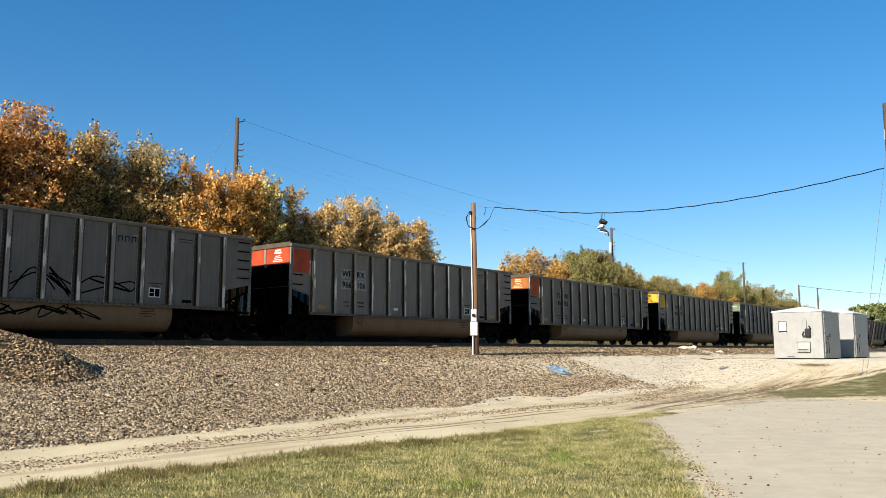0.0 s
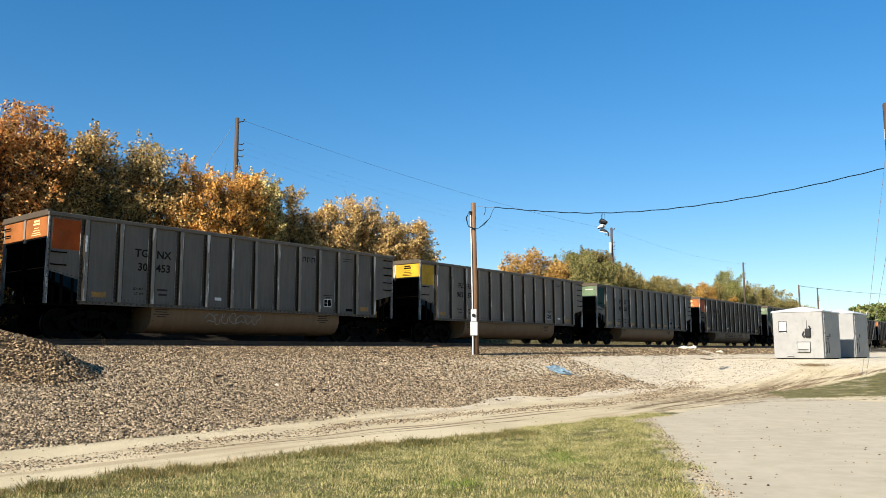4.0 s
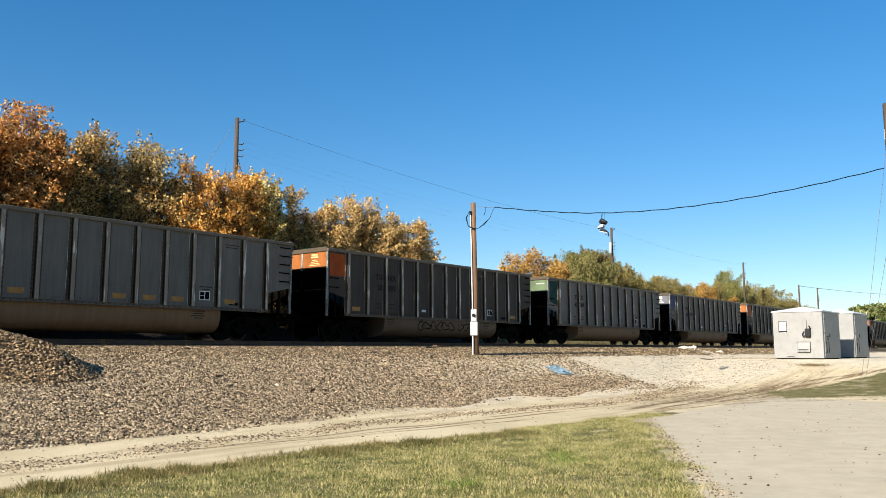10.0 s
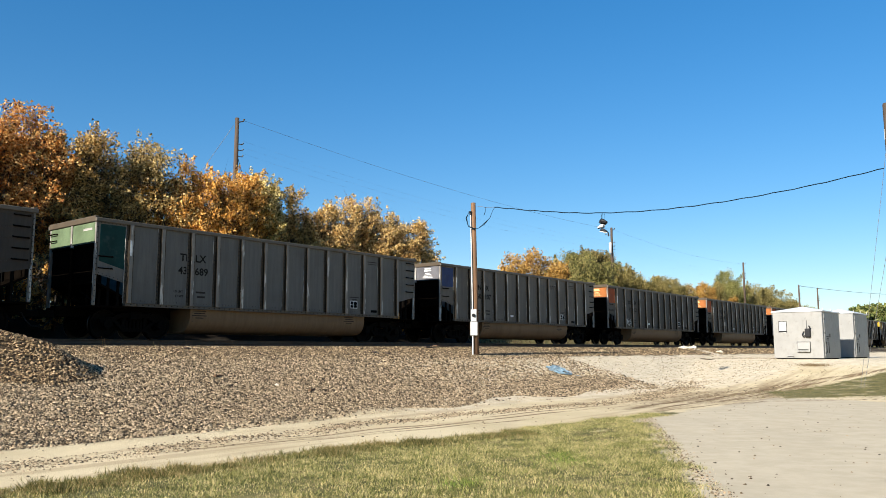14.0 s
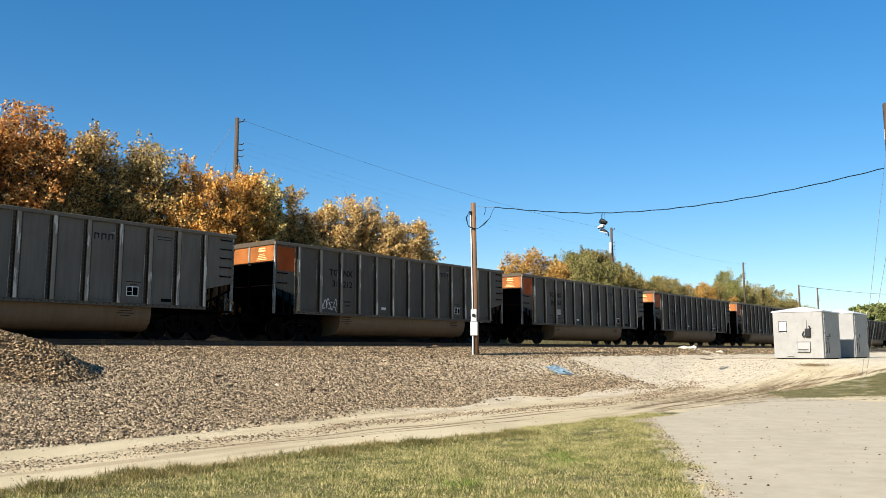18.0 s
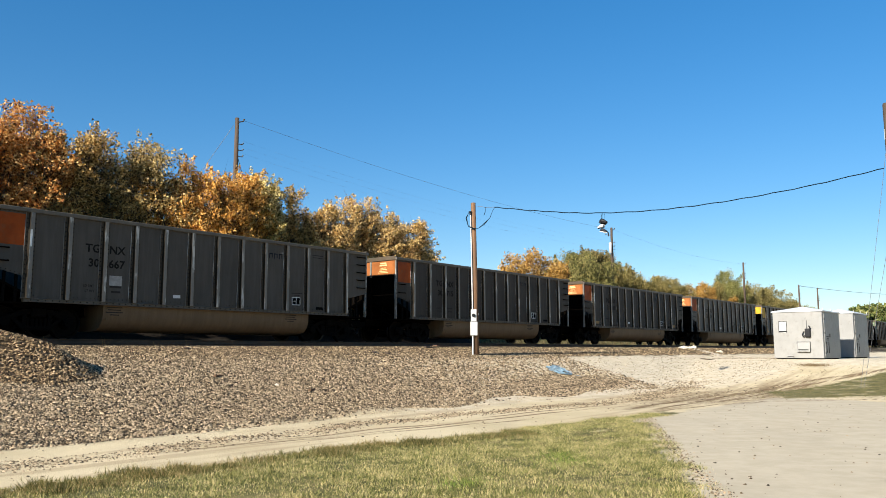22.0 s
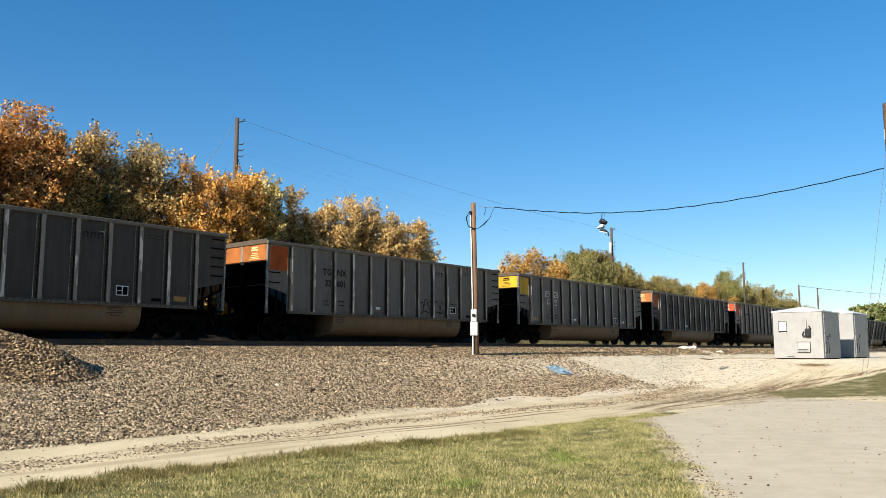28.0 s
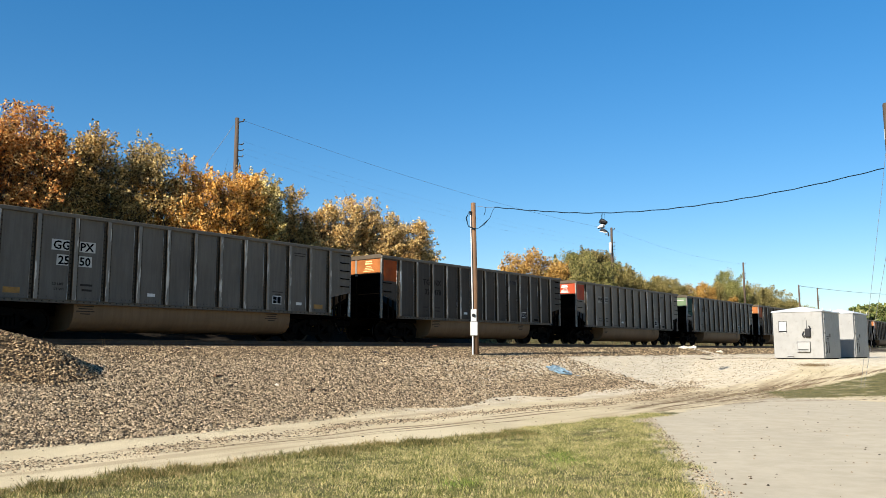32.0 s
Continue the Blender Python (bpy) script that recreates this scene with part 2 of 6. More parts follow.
def ground_material():
    m, nt, b = nodes_of("ground_earth")
    tc = nt.nodes.new("ShaderNodeTexCoord")
    v = tc.outputs["Object"]
    mp = nt.nodes.new("ShaderNodeMapping")
    mp.inputs["Scale"].default_value = (0.16, 1.6, 1.0)
    mp.inputs["Rotation"].default_value = (0, 0, radians(-2))
    nt.links.new(v, mp.inputs["Vector"])
    n_edge = noise_tex(nt, v, 1.3, 6, 0.65)
    n_big, n_mid, n_fine = noise_tex(nt, v, 0.35, 4), noise_tex(nt, v, 3.0, 5), noise_tex(nt, v, 40.0, 4, 0.7)
    n_rut = noise_tex(nt, mp.outputs[0], 1.0, 4, 0.55)
    mp2 = nt.nodes.new("ShaderNodeMapping")
    mp2.inputs["Scale"].default_value = (0.3, 7.5, 1.0)
    mp2.inputs["Rotation"].default_value = (0, 0, radians(9))
    nt.links.new(v, mp2.inputs["Vector"])
    n_tread = noise_tex(nt, mp2.outputs[0], 1.0, 8, 0.7)
    n_streaky = math_n(nt, "MULTIPLY_ADD", n_tread, 0.5, math_n(nt, "MULTIPLY", noise_tex(nt, v, 5.0, 6, 0.7), 0.5))
    vor = nt.nodes.new("ShaderNodeTexVoronoi")
    vor.inputs["Scale"].default_value = 16.0
    nt.links.new(v, vor.inputs["Vector"])

    def zone(name, amp, width):
        a = node(nt, "ShaderNodeAttribute", attribute_name=name)
        s = math_n(nt, "MULTIPLY_ADD", math_n(nt, "SUBTRACT", n_edge, 0.5), amp, a.outputs["Fac"])
        return smooth(nt, s, -width, width)

    # packed pale earth with tyre marks
    earth = mix(nt, smooth(nt, n_big, 0.35, 0.65), (0.541, 0.435, 0.258), (0.655, 0.537, 0.334))
    earth = mix(nt, math_n(nt, "MULTIPLY", smooth(nt, n_rut, 0.50, 0.62), 0.55), earth, (0.36, 0.2589, 0.1482))
    earth = mix(nt, math_n(nt, "MULTIPLY", smooth(nt, n_fine, 0.5, 0.75), 0.45), earth, (0.33, 0.2542, 0.1647))
    stony, ruts = node(nt, "ShaderNodeAttribute", attribute_name="stony"), node(nt, "ShaderNodeAttribute", attribute_name="ruts")
    earth = mix(nt, math_n(nt, "MULTIPLY", math_n(nt, "MULTIPLY", ruts.outputs["Fac"], smooth(nt, n_tread, 0.43, 0.52)), 0.85), earth, (0.15, 0.0847, 0.0371))
    earth = mix(nt, math_n(nt, "MULTIPLY", math_n(nt, "MULTIPLY", stony.outputs["Fac"], smooth(nt, n_fine, 0.42, 0.6)), 0.7), earth, (0.32, 0.2542, 0.1647))
    # smooth drive
    drive = mix(nt, smooth(nt, n_mid, 0.3, 0.7), (0.456, 0.38, 0.258), (0.514, 0.434, 0.303))
    drive = mix(nt, math_n(nt, "MULTIPLY", smooth(nt, n_fine, 0.6, 0.8), 0.4), drive, (0.34, 0.2824, 0.2059))
    turn = nt.nodes.new("ShaderNodeMapping")
    turn.inputs["Rotation"].default_value = (0, 0, radians(52))
    nt.links.new(v, turn.inputs["Vector"])
    wipe = nt.nodes.new("ShaderNodeMapping")
    wipe.inputs["Scale"].default_value = (0.5, 3.0, 1.0)
    nt.links.new(turn.outputs[0], wipe.inputs["Vector"])
    n_wipe = noise_tex(nt, wipe.outputs[0], 1.0, 6, 0.6)
    drive = mix(nt, math_n(nt, "MULTIPLY", smooth(nt, n_wipe, 0.54, 0.72), 0.28), drive, (0.63, 0.5461, 0.3953))
    drive = mix(nt, math_n(nt, "MULTIPLY", smooth(nt, n_wipe, 0.46, 0.32), 0.18), drive, (0.4, 0.3248, 0.2141))
    # pale pad
    pale = mix(nt, smooth(nt, n_mid, 0.35, 0.65), (0.536, 0.444, 0.301), (0.675, 0.575, 0.409))
    pale = mix(nt, math_n(nt, "MULTIPLY", smooth(nt, n_fine, 0.55, 0.75), 0.5), pale, (0.33, 0.2636, 0.1812))
    # brown soil of the ruts
    soil = mix(nt, n_mid, (0.11, 0.066, 0.03), (0.24, 0.155, 0.08))
    # soil between the blades
    turf = mix(nt, smooth(nt, n_mid, 0.3, 0.7), (0.075, 0.0753, 0.0247), (0.19, 0.1553, 0.0618))
    # ballast bed, darkened in place of shade between the stones
    bed = ramp(nt, vor.outputs["Color"], [(0.0, (0.02, 0.016, 0.01)), (0.5, (0.06, 0.046, 0.03)), (1.0, (0.17, 0.13, 0.085))])
    dz = zone("drive", 0.7, 0.15)
    col = mix(nt, dz, earth, drive)
    col = mix(nt, zone("pale", 3.0, 0.9), col, pale)
    col = mix(nt, math_n(nt, "MULTIPLY", zone("soil", 1.6, 0.6), math_n(nt, "MULTIPLY", smooth(nt, n_streaky, 0.42, 0.54), 0.9)), col, soil)
    col = mix(nt, math_n(nt, "MULTIPLY", math_n(nt, "MULTIPLY", ruts.outputs["Fac"], smooth(nt, n_tread, 0.43, 0.52)), 0.85), col, (0.145, 0.0847, 0.0371))
    col = mix(nt, zone("turf", 1.1, 0.12), col, turf)
    # near-black band behind the track, painted in place of tree shade
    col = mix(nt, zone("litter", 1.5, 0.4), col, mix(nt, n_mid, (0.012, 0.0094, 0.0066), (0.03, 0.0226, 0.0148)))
    gz = zone("gravel", 2.4, 0.35)
    col = mix(nt, gz, col, bed)
    nt.links.new(col, b.inputs["Base Color"])
    b.inputs["Roughness"].default_value = 0.95
    b.inputs["Specular IOR Level"].default_value = 0.15
    h = math_n(nt, "MULTIPLY_ADD", math_n(nt, "MULTIPLY", vor.outputs["Distance"], gz), -2.0, math_n(nt, "ADD", math_n(nt, "MULTIPLY", n_fine, math_n(nt, "MULTIPLY_ADD", dz, -0.75, 1.0)), math_n(nt, "MULTIPLY", n_rut, 0.15)))
    bump(nt, b, h, 0.6, 0.03)
    return m


def windrow(x):
    """Middle line of the ridge of stones that wheels have thrown up along the lane."""
    return np.interp(x, (4.6, 6.5, 8.0, 10, 13, 16, 19, 22, 24, 29, 34), (11.5, 11.5, 11.85, 12.0, 12.15, 12.05, 11.8, 11.45, 11.4, 12.7, 13.8))


def lawn_edge(x):
    return np.interp(x, (3.9, 7.5, 8.6, 10.2, 11.9, 13.8, 15.4, 16.7, 18.5, 19.3, 21), (9.6, 9.45, 9.6, 9.2, 8.75, 8.85, 9.0, 8.7, 8.55, 8.3, 7.5))


RUTS = [
    ((7, 8.2, 10.2, 11.7, 13.2), (11.25, 11.23, 11.2, 11.25, 10.95), 0.07), ((8.5, 10, 12, 14), (11.0, 10.95, 10.85, 10.7), 0.06), ((14, 16, 19, 21), (10.9, 10.75, 10.55, 10.4), 0.06),
    ((9.6, 10.5, 12.6), (10.8, 10.65, 10.45), 0.06), ((12.9, 13.5, 15.6), (10.5, 10.42, 10.15), 0.07), ((15.5, 18, 21), (11.2, 11.1, 10.9), 0.05),
    ((19.8, 22.6, 26.2, 29.4, 34.3, 36.8, 38.8, 42), (9.75, 9.92, 10.29, 10.07, 10.12, 9.2, 8.05, 7.0), 0.15),
    ((20.0, 20.9, 26.7, 32.6, 37.7, 40), (9.1, 9.16, 9.7, 9.81, 8.27, 7.4), 0.11),
    ((23, 27, 31, 36), (8.9, 9.1, 9.35, 9.0), 0.08), ((19.5, 21.5, 23.5), (8.9, 8.6, 8.45), 0.05),
    ((23, 25.3, 26, 28, 30), (8.3, 7.96, 7.3, 6.0, 4.6), 0.12),
]


def zones(x, y):
    toe = np.interp(x, (5, 8, 10, 12.6, 15.7, 24, 28), (13.65, 13.6, 13.8, 14.1, 14.4, 14.3, 14.4))
    patch = 0.35 * (1 - ((x - 26.2) / 3.2) ** 2 - ((y - 15.2) / 0.8) ** 2)
    gravel = np.minimum(y - toe, np.maximum(np.maximum((18.0 - x) * 0.25, patch), y - 18.8))
    gravel = np.where(y > 27.5, 27.5 - y, gravel)
    wob = 0.16 * np.sin(2.1 * x + 1.2 * np.sin(1.7 * y)) * np.sin(2.6 * y) + 0.10 * np.sin(6.1 * x - 3.3 * y) * np.sin(5.2 * y + x)
    turf = wob + np.minimum(lawn_edge(x) - y, (8.3 + 1.745 * (y - 3.2) - x) * 0.5)
    turf = np.maximum(turf, np.minimum(0.28 - np.abs(y - 8.55 + 0.04 * (x - 17)) + 0.5 * wob, (19.5 - x) * 0.3))
    turf = turf - 0.9 * np.exp(-((x - 13.97) / 0.75) ** 2 - ((y - 7.64) / 0.22) ** 2)
    turf_far = np.minimum(0.13, np.minimum(np.minimum((x - 27.5 + (y - 7.76) * 1.76) * 0.35, 9.2 - y - (x - 32.5) * 0.296), np.minimum((41.5 - x) * 0.5, 7.9 + (x - 27.5) * 0.5 - y)))
    back = y - 28.5
    turf = np.maximum(np.maximum(turf, turf_far), back)
    drive = np.minimum(8.3 - y, 27.5 - x)
    pale = np.minimum(np.maximum(np.maximum(np.minimum((x - 23.5) * 0.4, y - 12.9 + 1.7 * sstep(31, 37, x)), (x - 41.5) * 0.5), np.minimum((x - 16.5) * 0.3, y - 13.6)), 20 - y)
    soil = 1.15 - np.hypot((x - 28.8) / 6.0, (y - 9.85) / 1.5)
    stony = np.exp(-((y - windrow(x)) / (0.24 + 0.012 * np.maximum(0, x - 20))) ** 2) * (1 - sstep(30, 36, x))
    ruts = 0
    for rx, ry, w in RUTS:
        line = np.interp(x, rx, ry) + 0.012 * np.sin(x * 0.7 + w * 90)
        ruts = ruts + np.exp(-((y - line) / w) ** 2) * sstep(rx[0] - 0.6, rx[0] + 0.6, x) * (1 - sstep(rx[-1] - 0.8, rx[-1] + 0.8, x))
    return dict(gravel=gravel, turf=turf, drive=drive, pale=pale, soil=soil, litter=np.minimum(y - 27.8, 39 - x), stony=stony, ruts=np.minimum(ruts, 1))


def build_ground():
    fx = np.arange(-8, 72, 0.3)
    fy = np.concatenate([np.arange(-4, 7, 0.25), np.arange(7, 14, 0.06), np.arange(14, 33, 0.25)])
    far = np.array([2, 5, 10, 18, 30, 50, 90, 160, 300, 600, 1200, 2400], float)
    xs = np.concatenate([fx[0] - far[::-1], fx, fx[-1] + far])
    ys = np.concatenate([fy[0] - far[::-1], fy, fy[-1] + far])
    gx, gy = np.meshgrid(xs, ys)
    gz = ground_z(gx, gy)
    nx, ny = len(xs), len(ys)
    idx = np.arange(nx * ny).reshape(ny, nx)
    faces = np.stack([idx[:-1, :-1], idx[:-1, 1:], idx[1:, 1:], idx[1:, :-1]], -1).reshape(-1, 4)
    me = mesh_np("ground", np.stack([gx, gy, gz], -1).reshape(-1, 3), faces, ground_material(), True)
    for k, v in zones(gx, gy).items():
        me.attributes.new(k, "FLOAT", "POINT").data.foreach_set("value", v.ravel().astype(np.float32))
    return tagged(new("ground", me), "pale earth yard rising by a crushed-stone slope to the track", "ground", kind="structure")


build_ground()


# ---- mesh helpers ----
def box_bm(bm, x0, x1, y0, y1, z0, z1, bevel=0.0):
    r = bmesh.ops.create_cube(bm, size=1.0)
    vs = r["verts"]
    bmesh.ops.scale(bm, vec=(x1 - x0, y1 - y0, z1 - z0), verts=vs)
    bmesh.ops.translate(bm, vec=((x0 + x1) / 2, (y0 + y1) / 2, (z0 + z1) / 2), verts=vs)
    if bevel:
        es = list({e for v in vs for e in v.link_edges})
        bmesh.ops.bevel(bm, geom=es, offset=bevel, segments=1, affect="EDGES")
    return bm


def boxes(*specs, bevel=0.0):
    bm = bmesh.new()
    for s in specs:
        box_bm(bm, *s, bevel=bevel)
    return bm


def prism(bm, poly, axis, a, b):
    """A slab with the outline poly in the plane across axis ('x' or 'y'), from a to b."""
    def at(u, v, w):
        return (w, u, v) if axis == "x" else (u, w, v)
    lo = [bm.verts.new(at(u, v, a)) for u, v in poly]
    hi = [bm.verts.new(at(u, v, b)) for u, v in poly]
    n = len(poly)
    bm.faces.new(lo[::-1])
    bm.faces.new(hi)
    for i in range(n):
        bm.faces.new((lo[i], lo[(i + 1) % n], hi[(i + 1) % n], hi[i]))
    return bm


def tube_bm(bm, pts, rad, sides=8, cap=True):
    """A round bar along the points; rad may be one radius or one a point."""
    pts = [Vector(q) for q in pts]
    rads = rad if isinstance(rad, (list, tuple)) else [rad] * len(pts)
    rings = []
    up = None
    for i, q in enumerate(pts):
        d = (pts[min(i + 1, len(pts) - 1)] - pts[max(i - 1, 0)]).normalized()
        if up is None:
            up = d.orthogonal().normalized()
        up = (up - d * up.dot(d))
        up = up.normalized() if up.length > 1e-6 else d.orthogonal().normalized()
        side = d.cross(up)
        rings.append([bm.verts.new(q + (up * math.cos(2 * math.pi * k / sides) + side * math.sin(2 * math.pi * k / sides)) * rads[i]) for k in range(sides)])
    for a, b in zip(rings, rings[1:]):
        for k in range(sides):
            bm.faces.new((a[k], a[(k + 1) % sides], b[(k + 1) % sides], b[k]))
    if cap:
        bm.faces.new(rings[0][::-1])
        bm.faces.new(rings[-1])
    return bm


def tube(pts, rad, sides=8):
    return tube_bm(bmesh.new(), pts, rad, sides)


def smooth_path(pts, n):
    out = []
    for i in range(len(pts) - 1):
        a, b, c, d = [Vector(pts[min(max(k, 0), len(pts) - 1)]) for k in (i - 1, i, i + 1, i + 2)]
        for k in range(n):
            t = k / n
            out.append(0.5 * ((2 * b) + (c - a) * t + (2 * a - 5 * b + 4 * c - d) * t * t + (3 * b - a - 3 * c + d) * t ** 3))
    out.append(Vector(pts[-1]))
    return out


def finish(bm, name, material, smooth_shade=False):
    bmesh.ops.recalc_face_normals(bm, faces=bm.faces)
    me = bpy.data.meshes.new(name)
    bm.to_mesh(me)
    bm.free()
    me.materials.append(material)
    if smooth_shade:
        me.polygons.foreach_set("use_smooth", [True] * len(me.polygons))
    return me


def put(name, me, parent, m=None, label=""):
    ob = new(name, me)
    ob.parent = parent
    if m is not None:
        ob.matrix_basis = m
    return tagged(ob, label)


def part(name, bm, material, parent, label="", m=None, smooth_shade=False):
    return put(name, finish(bm, name, material, smooth_shade), parent, m, label)


def thing(name, m, label, category, group="", kind=""):
    ob = new(name)
    ob.matrix_basis = m
    ob.empty_display_size = 0.2
    return tagged(ob, label, category, group, kind)


TEXT_CACHE = {}


def text_mesh(words, size, material, spacing=1.0):
    key = (words, size, material.name, spacing)
    if key not in TEXT_CACHE:
        cu = bpy.data.curves.new("lettering", "FONT")
        cu.body, cu.size, cu.extrude, cu.space_character = words, size, 0.003, spacing
        cu.offset = 0.022 * size
        cu.resolution_u = 2
        ob = bpy.data.objects.new("lettering", cu)
        me = bpy.data.meshes.new_from_object(ob)
        bpy.data.objects.remove(ob)
        me.materials.clear()
        me.materials.append(material)
        TEXT_CACHE[key] = me
    return TEXT_CACHE[key]


# ---- the train ----
POST_X = [1.10, 2.18, 3.26] + [4.25 + i * 0.9967 for i in range(10)]
TOP, SILL = 3.72, 1.2


def bolted(me):
    """Give the small bolt heads of a mesh a darker iron."""
    me.materials.append(M_BOLT)
    for p in me.polygons:
        if p.area < 0.0012:
            p.material_index = 1
    return me


def wheel_profile(bm, y, side):
    """One rail wheel round the y axis: flange, tread, dished plate and hub."""
    prof = [(0.485, 0.0), (0.485, 0.03), (0.462, 0.045), (0.45, 0.14), (0.40, 0.14), (0.37, 0.10), (0.19, 0.085), (0.14, 0.15), (0.0, 0.15)]
    back = [(0.39, 0.0), (0.37, 0.04), (0.2, 0.03), (0.14, -0.03), (0.0, -0.03)]
    n = 28
    for pr, flip in ((prof, 1), ([(0.485, 0.0)] + back, -1)):
        rings = []
        for r, h in pr:
            rings.append([bm.verts.new((r * math.cos(2 * math.pi * k / n), y + side * h, r * math.sin(2 * math.pi * k / n))) for k in range(n)] if r > 0 else [bm.verts.new((0, y + side * h, 0))])
        for a, b in zip(rings, rings[1:]):
            for k in range(n):
                if len(b) == 1:
                    bm.faces.new((a[k], a[(k + 1) % n], b[0]))
                else:
                    bm.faces.new((a[k], a[(k + 1) % n], b[(k + 1) % n], b[k]))


def wheelset_mesh():
    bm = bmesh.new()
    for side in (-1, 1):
        wheel_profile(bm, side * 0.72, side)
        tube_bm(bm, [(0, side * 0.86, 0), (0, side * 1.05, 0)], 0.10, 12)
        # cast marks on the plate
        for k in range(4):
            a = k * math.pi / 2
            box_bm(bm, 0.28 * math.cos(a) - 0.03, 0.28 * math.cos(a) + 0.03, side * 0.805 - 0.015, side * 0.805 + 0.015, 0.28 * math.sin(a) - 0.03, 0.28 * math.sin(a) + 0.03)
    tube_bm(bm, [(0, -0.86, 0), (0, 0.86, 0)], 0.085, 12)
    me = finish(bm, "wheelset", M_WHEEL)
    me.materials.append(M_TREAD)
    for p in me.polygons:
        r = math.hypot(p.center.x, p.center.z)
        if 0.43 < r < 0.475 and 0.72 < abs(p.center.y) < 0.875:
            p.material_index = 1
    return me


def side_frame_mesh():
    """Cast side frame of a three-piece truck: arched top, spring window, journal jaws."""
    bm = bmesh.new()
    prism(bm, [(-1.12, 0.50), (-1.12, 0.62), (-0.75, 0.66), (-0.42, 0.82), (0.42, 0.82), (0.75, 0.66), (1.12, 0.62), (1.12, 0.50), (0.75, 0.52), (0.38, 0.68), (-0.38, 0.68), (-0.75, 0.52)], "y", -0.07, 0.07)
    prism(bm, [(-0.72, 0.55), (-0.40, 0.24), (0.40, 0.24), (0.72, 0.55), (0.58, 0.55), (0.34, 0.34), (-0.34, 0.34), (-0.58, 0.55)], "y", -0.07, 0.07)
    for sx in (-1, 1):
        prism(bm, [(sx * 0.30, 0.33), (sx * 0.42, 0.33), (sx * 0.40, 0.70), (sx * 0.30, 0.70)], "y", -0.06, 0.06)
        tube_bm(bm, [(sx * 0.89, -0.13, 0.457), (sx * 0.89, 0.08, 0.457)], 0.14, 12)
        prism(bm, [(sx * 0.75, 0.36), (sx * 1.04, 0.36), (sx * 1.08, 0.6), (sx * 0.72, 0.6)], "y", -0.06, 0.05)
    for k in range(-2, 3):
        tube_bm(bm, [(k * 0.12, 0, 0.34), (k * 0.12, 0, 0.58)], 0.05, 8)
    return finish(bm, "side_frame", M_TRUCK)


def tub_mesh():
    """Rounded bath-tub belly between the trucks, with sloped ends."""
    bm = bmesh.new()
    prof = [(-1.36, 1.12), (-1.36, 0.86), (-1.30, 0.62), (-1.15, 0.45), (-0.92, 0.36), (-0.6, 0.33), (0.6, 0.33), (0.92, 0.36), (1.15, 0.45), (1.30, 0.62), (1.36, 0.86), (1.36, 1.12)]
    rings = [[bm.verts.new((x, y, z)) for y, z in prof] for x in (3.40, 11.46)]
    for k in range(len(prof) - 1):
        bm.faces.new((rings[0][k], rings[0][k + 1], rings[1][k + 1], rings[1][k]))
    for x in (3.40, 11.46):
        bm.faces.new([bm.verts.new((x, y, z)) for y, z in prof])
    for x in (3.5, 11.36):
        for z in (0.7, 0.85, 1.0):
            box_bm(bm, x - 0.014, x + 0.014, -1.38, -1.33, z - 0.014, z + 0.014)
    me = finish(bm, "tub", M_TUB)
    me.polygons.foreach_set("use_smooth", [abs(p.normal.x) < 0.5 and p.area > 0.01 for p in me.polygons])
    return me


def post_mesh(bolts=True):
    """Hat-section side post: two flanges with rivets and a raised crown."""
    bm = bmesh.new()
    box_bm(bm, -0.15, 0.135, -0.012, 0.0, SILL, 3.60)
    lo = [bm.verts.new((x, y, SILL)) for x, y in ((-0.075, -0.012), (-0.055, -0.115), (0.055, -0.115), (0.075, -0.012))]
    hi = [bm.verts.new((x, y, 3.60)) for x, y in ((-0.075, -0.012), (-0.055, -0.10), (0.055, -0.10), (0.075, -0.012))]
    for k in range(3):
        bm.faces.new((lo[k], lo[k + 1], hi[k + 1], hi[k]))
    bm.faces.new(lo[::-1])
    bm.faces.new(hi)
    for z in np.arange(1.35, 3.5, 0.13) if bolts else ():
        for x in (-0.115, 0.105):
            box_bm(bm, x - 0.017, x + 0.017, -0.026, -0.01, z - 0.017, z + 0.017)
    # pale edge of the flange
    box_bm(bm, -0.165, -0.15, -0.014, 0.0, SILL, 3.60)
    me = bolted(finish(bm, "post", M_POST))
    me.materials.append(M_FLANK_SHADE)
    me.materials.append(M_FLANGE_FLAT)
    # left flanks get a darker copy: post shade put into the colour
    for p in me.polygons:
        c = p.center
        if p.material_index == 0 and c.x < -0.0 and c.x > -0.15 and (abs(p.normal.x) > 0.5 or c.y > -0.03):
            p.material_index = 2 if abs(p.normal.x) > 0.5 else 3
    return me


def rung_mesh(w=0.42):
    return finish(tube([(-w / 2, 0, 0.02), (-w / 2, -0.07, 0), (w / 2, -0.07, 0), (w / 2, 0, 0.02)], 0.02, 6), "rung", M_STEEL_BLACK)


MESH = {}


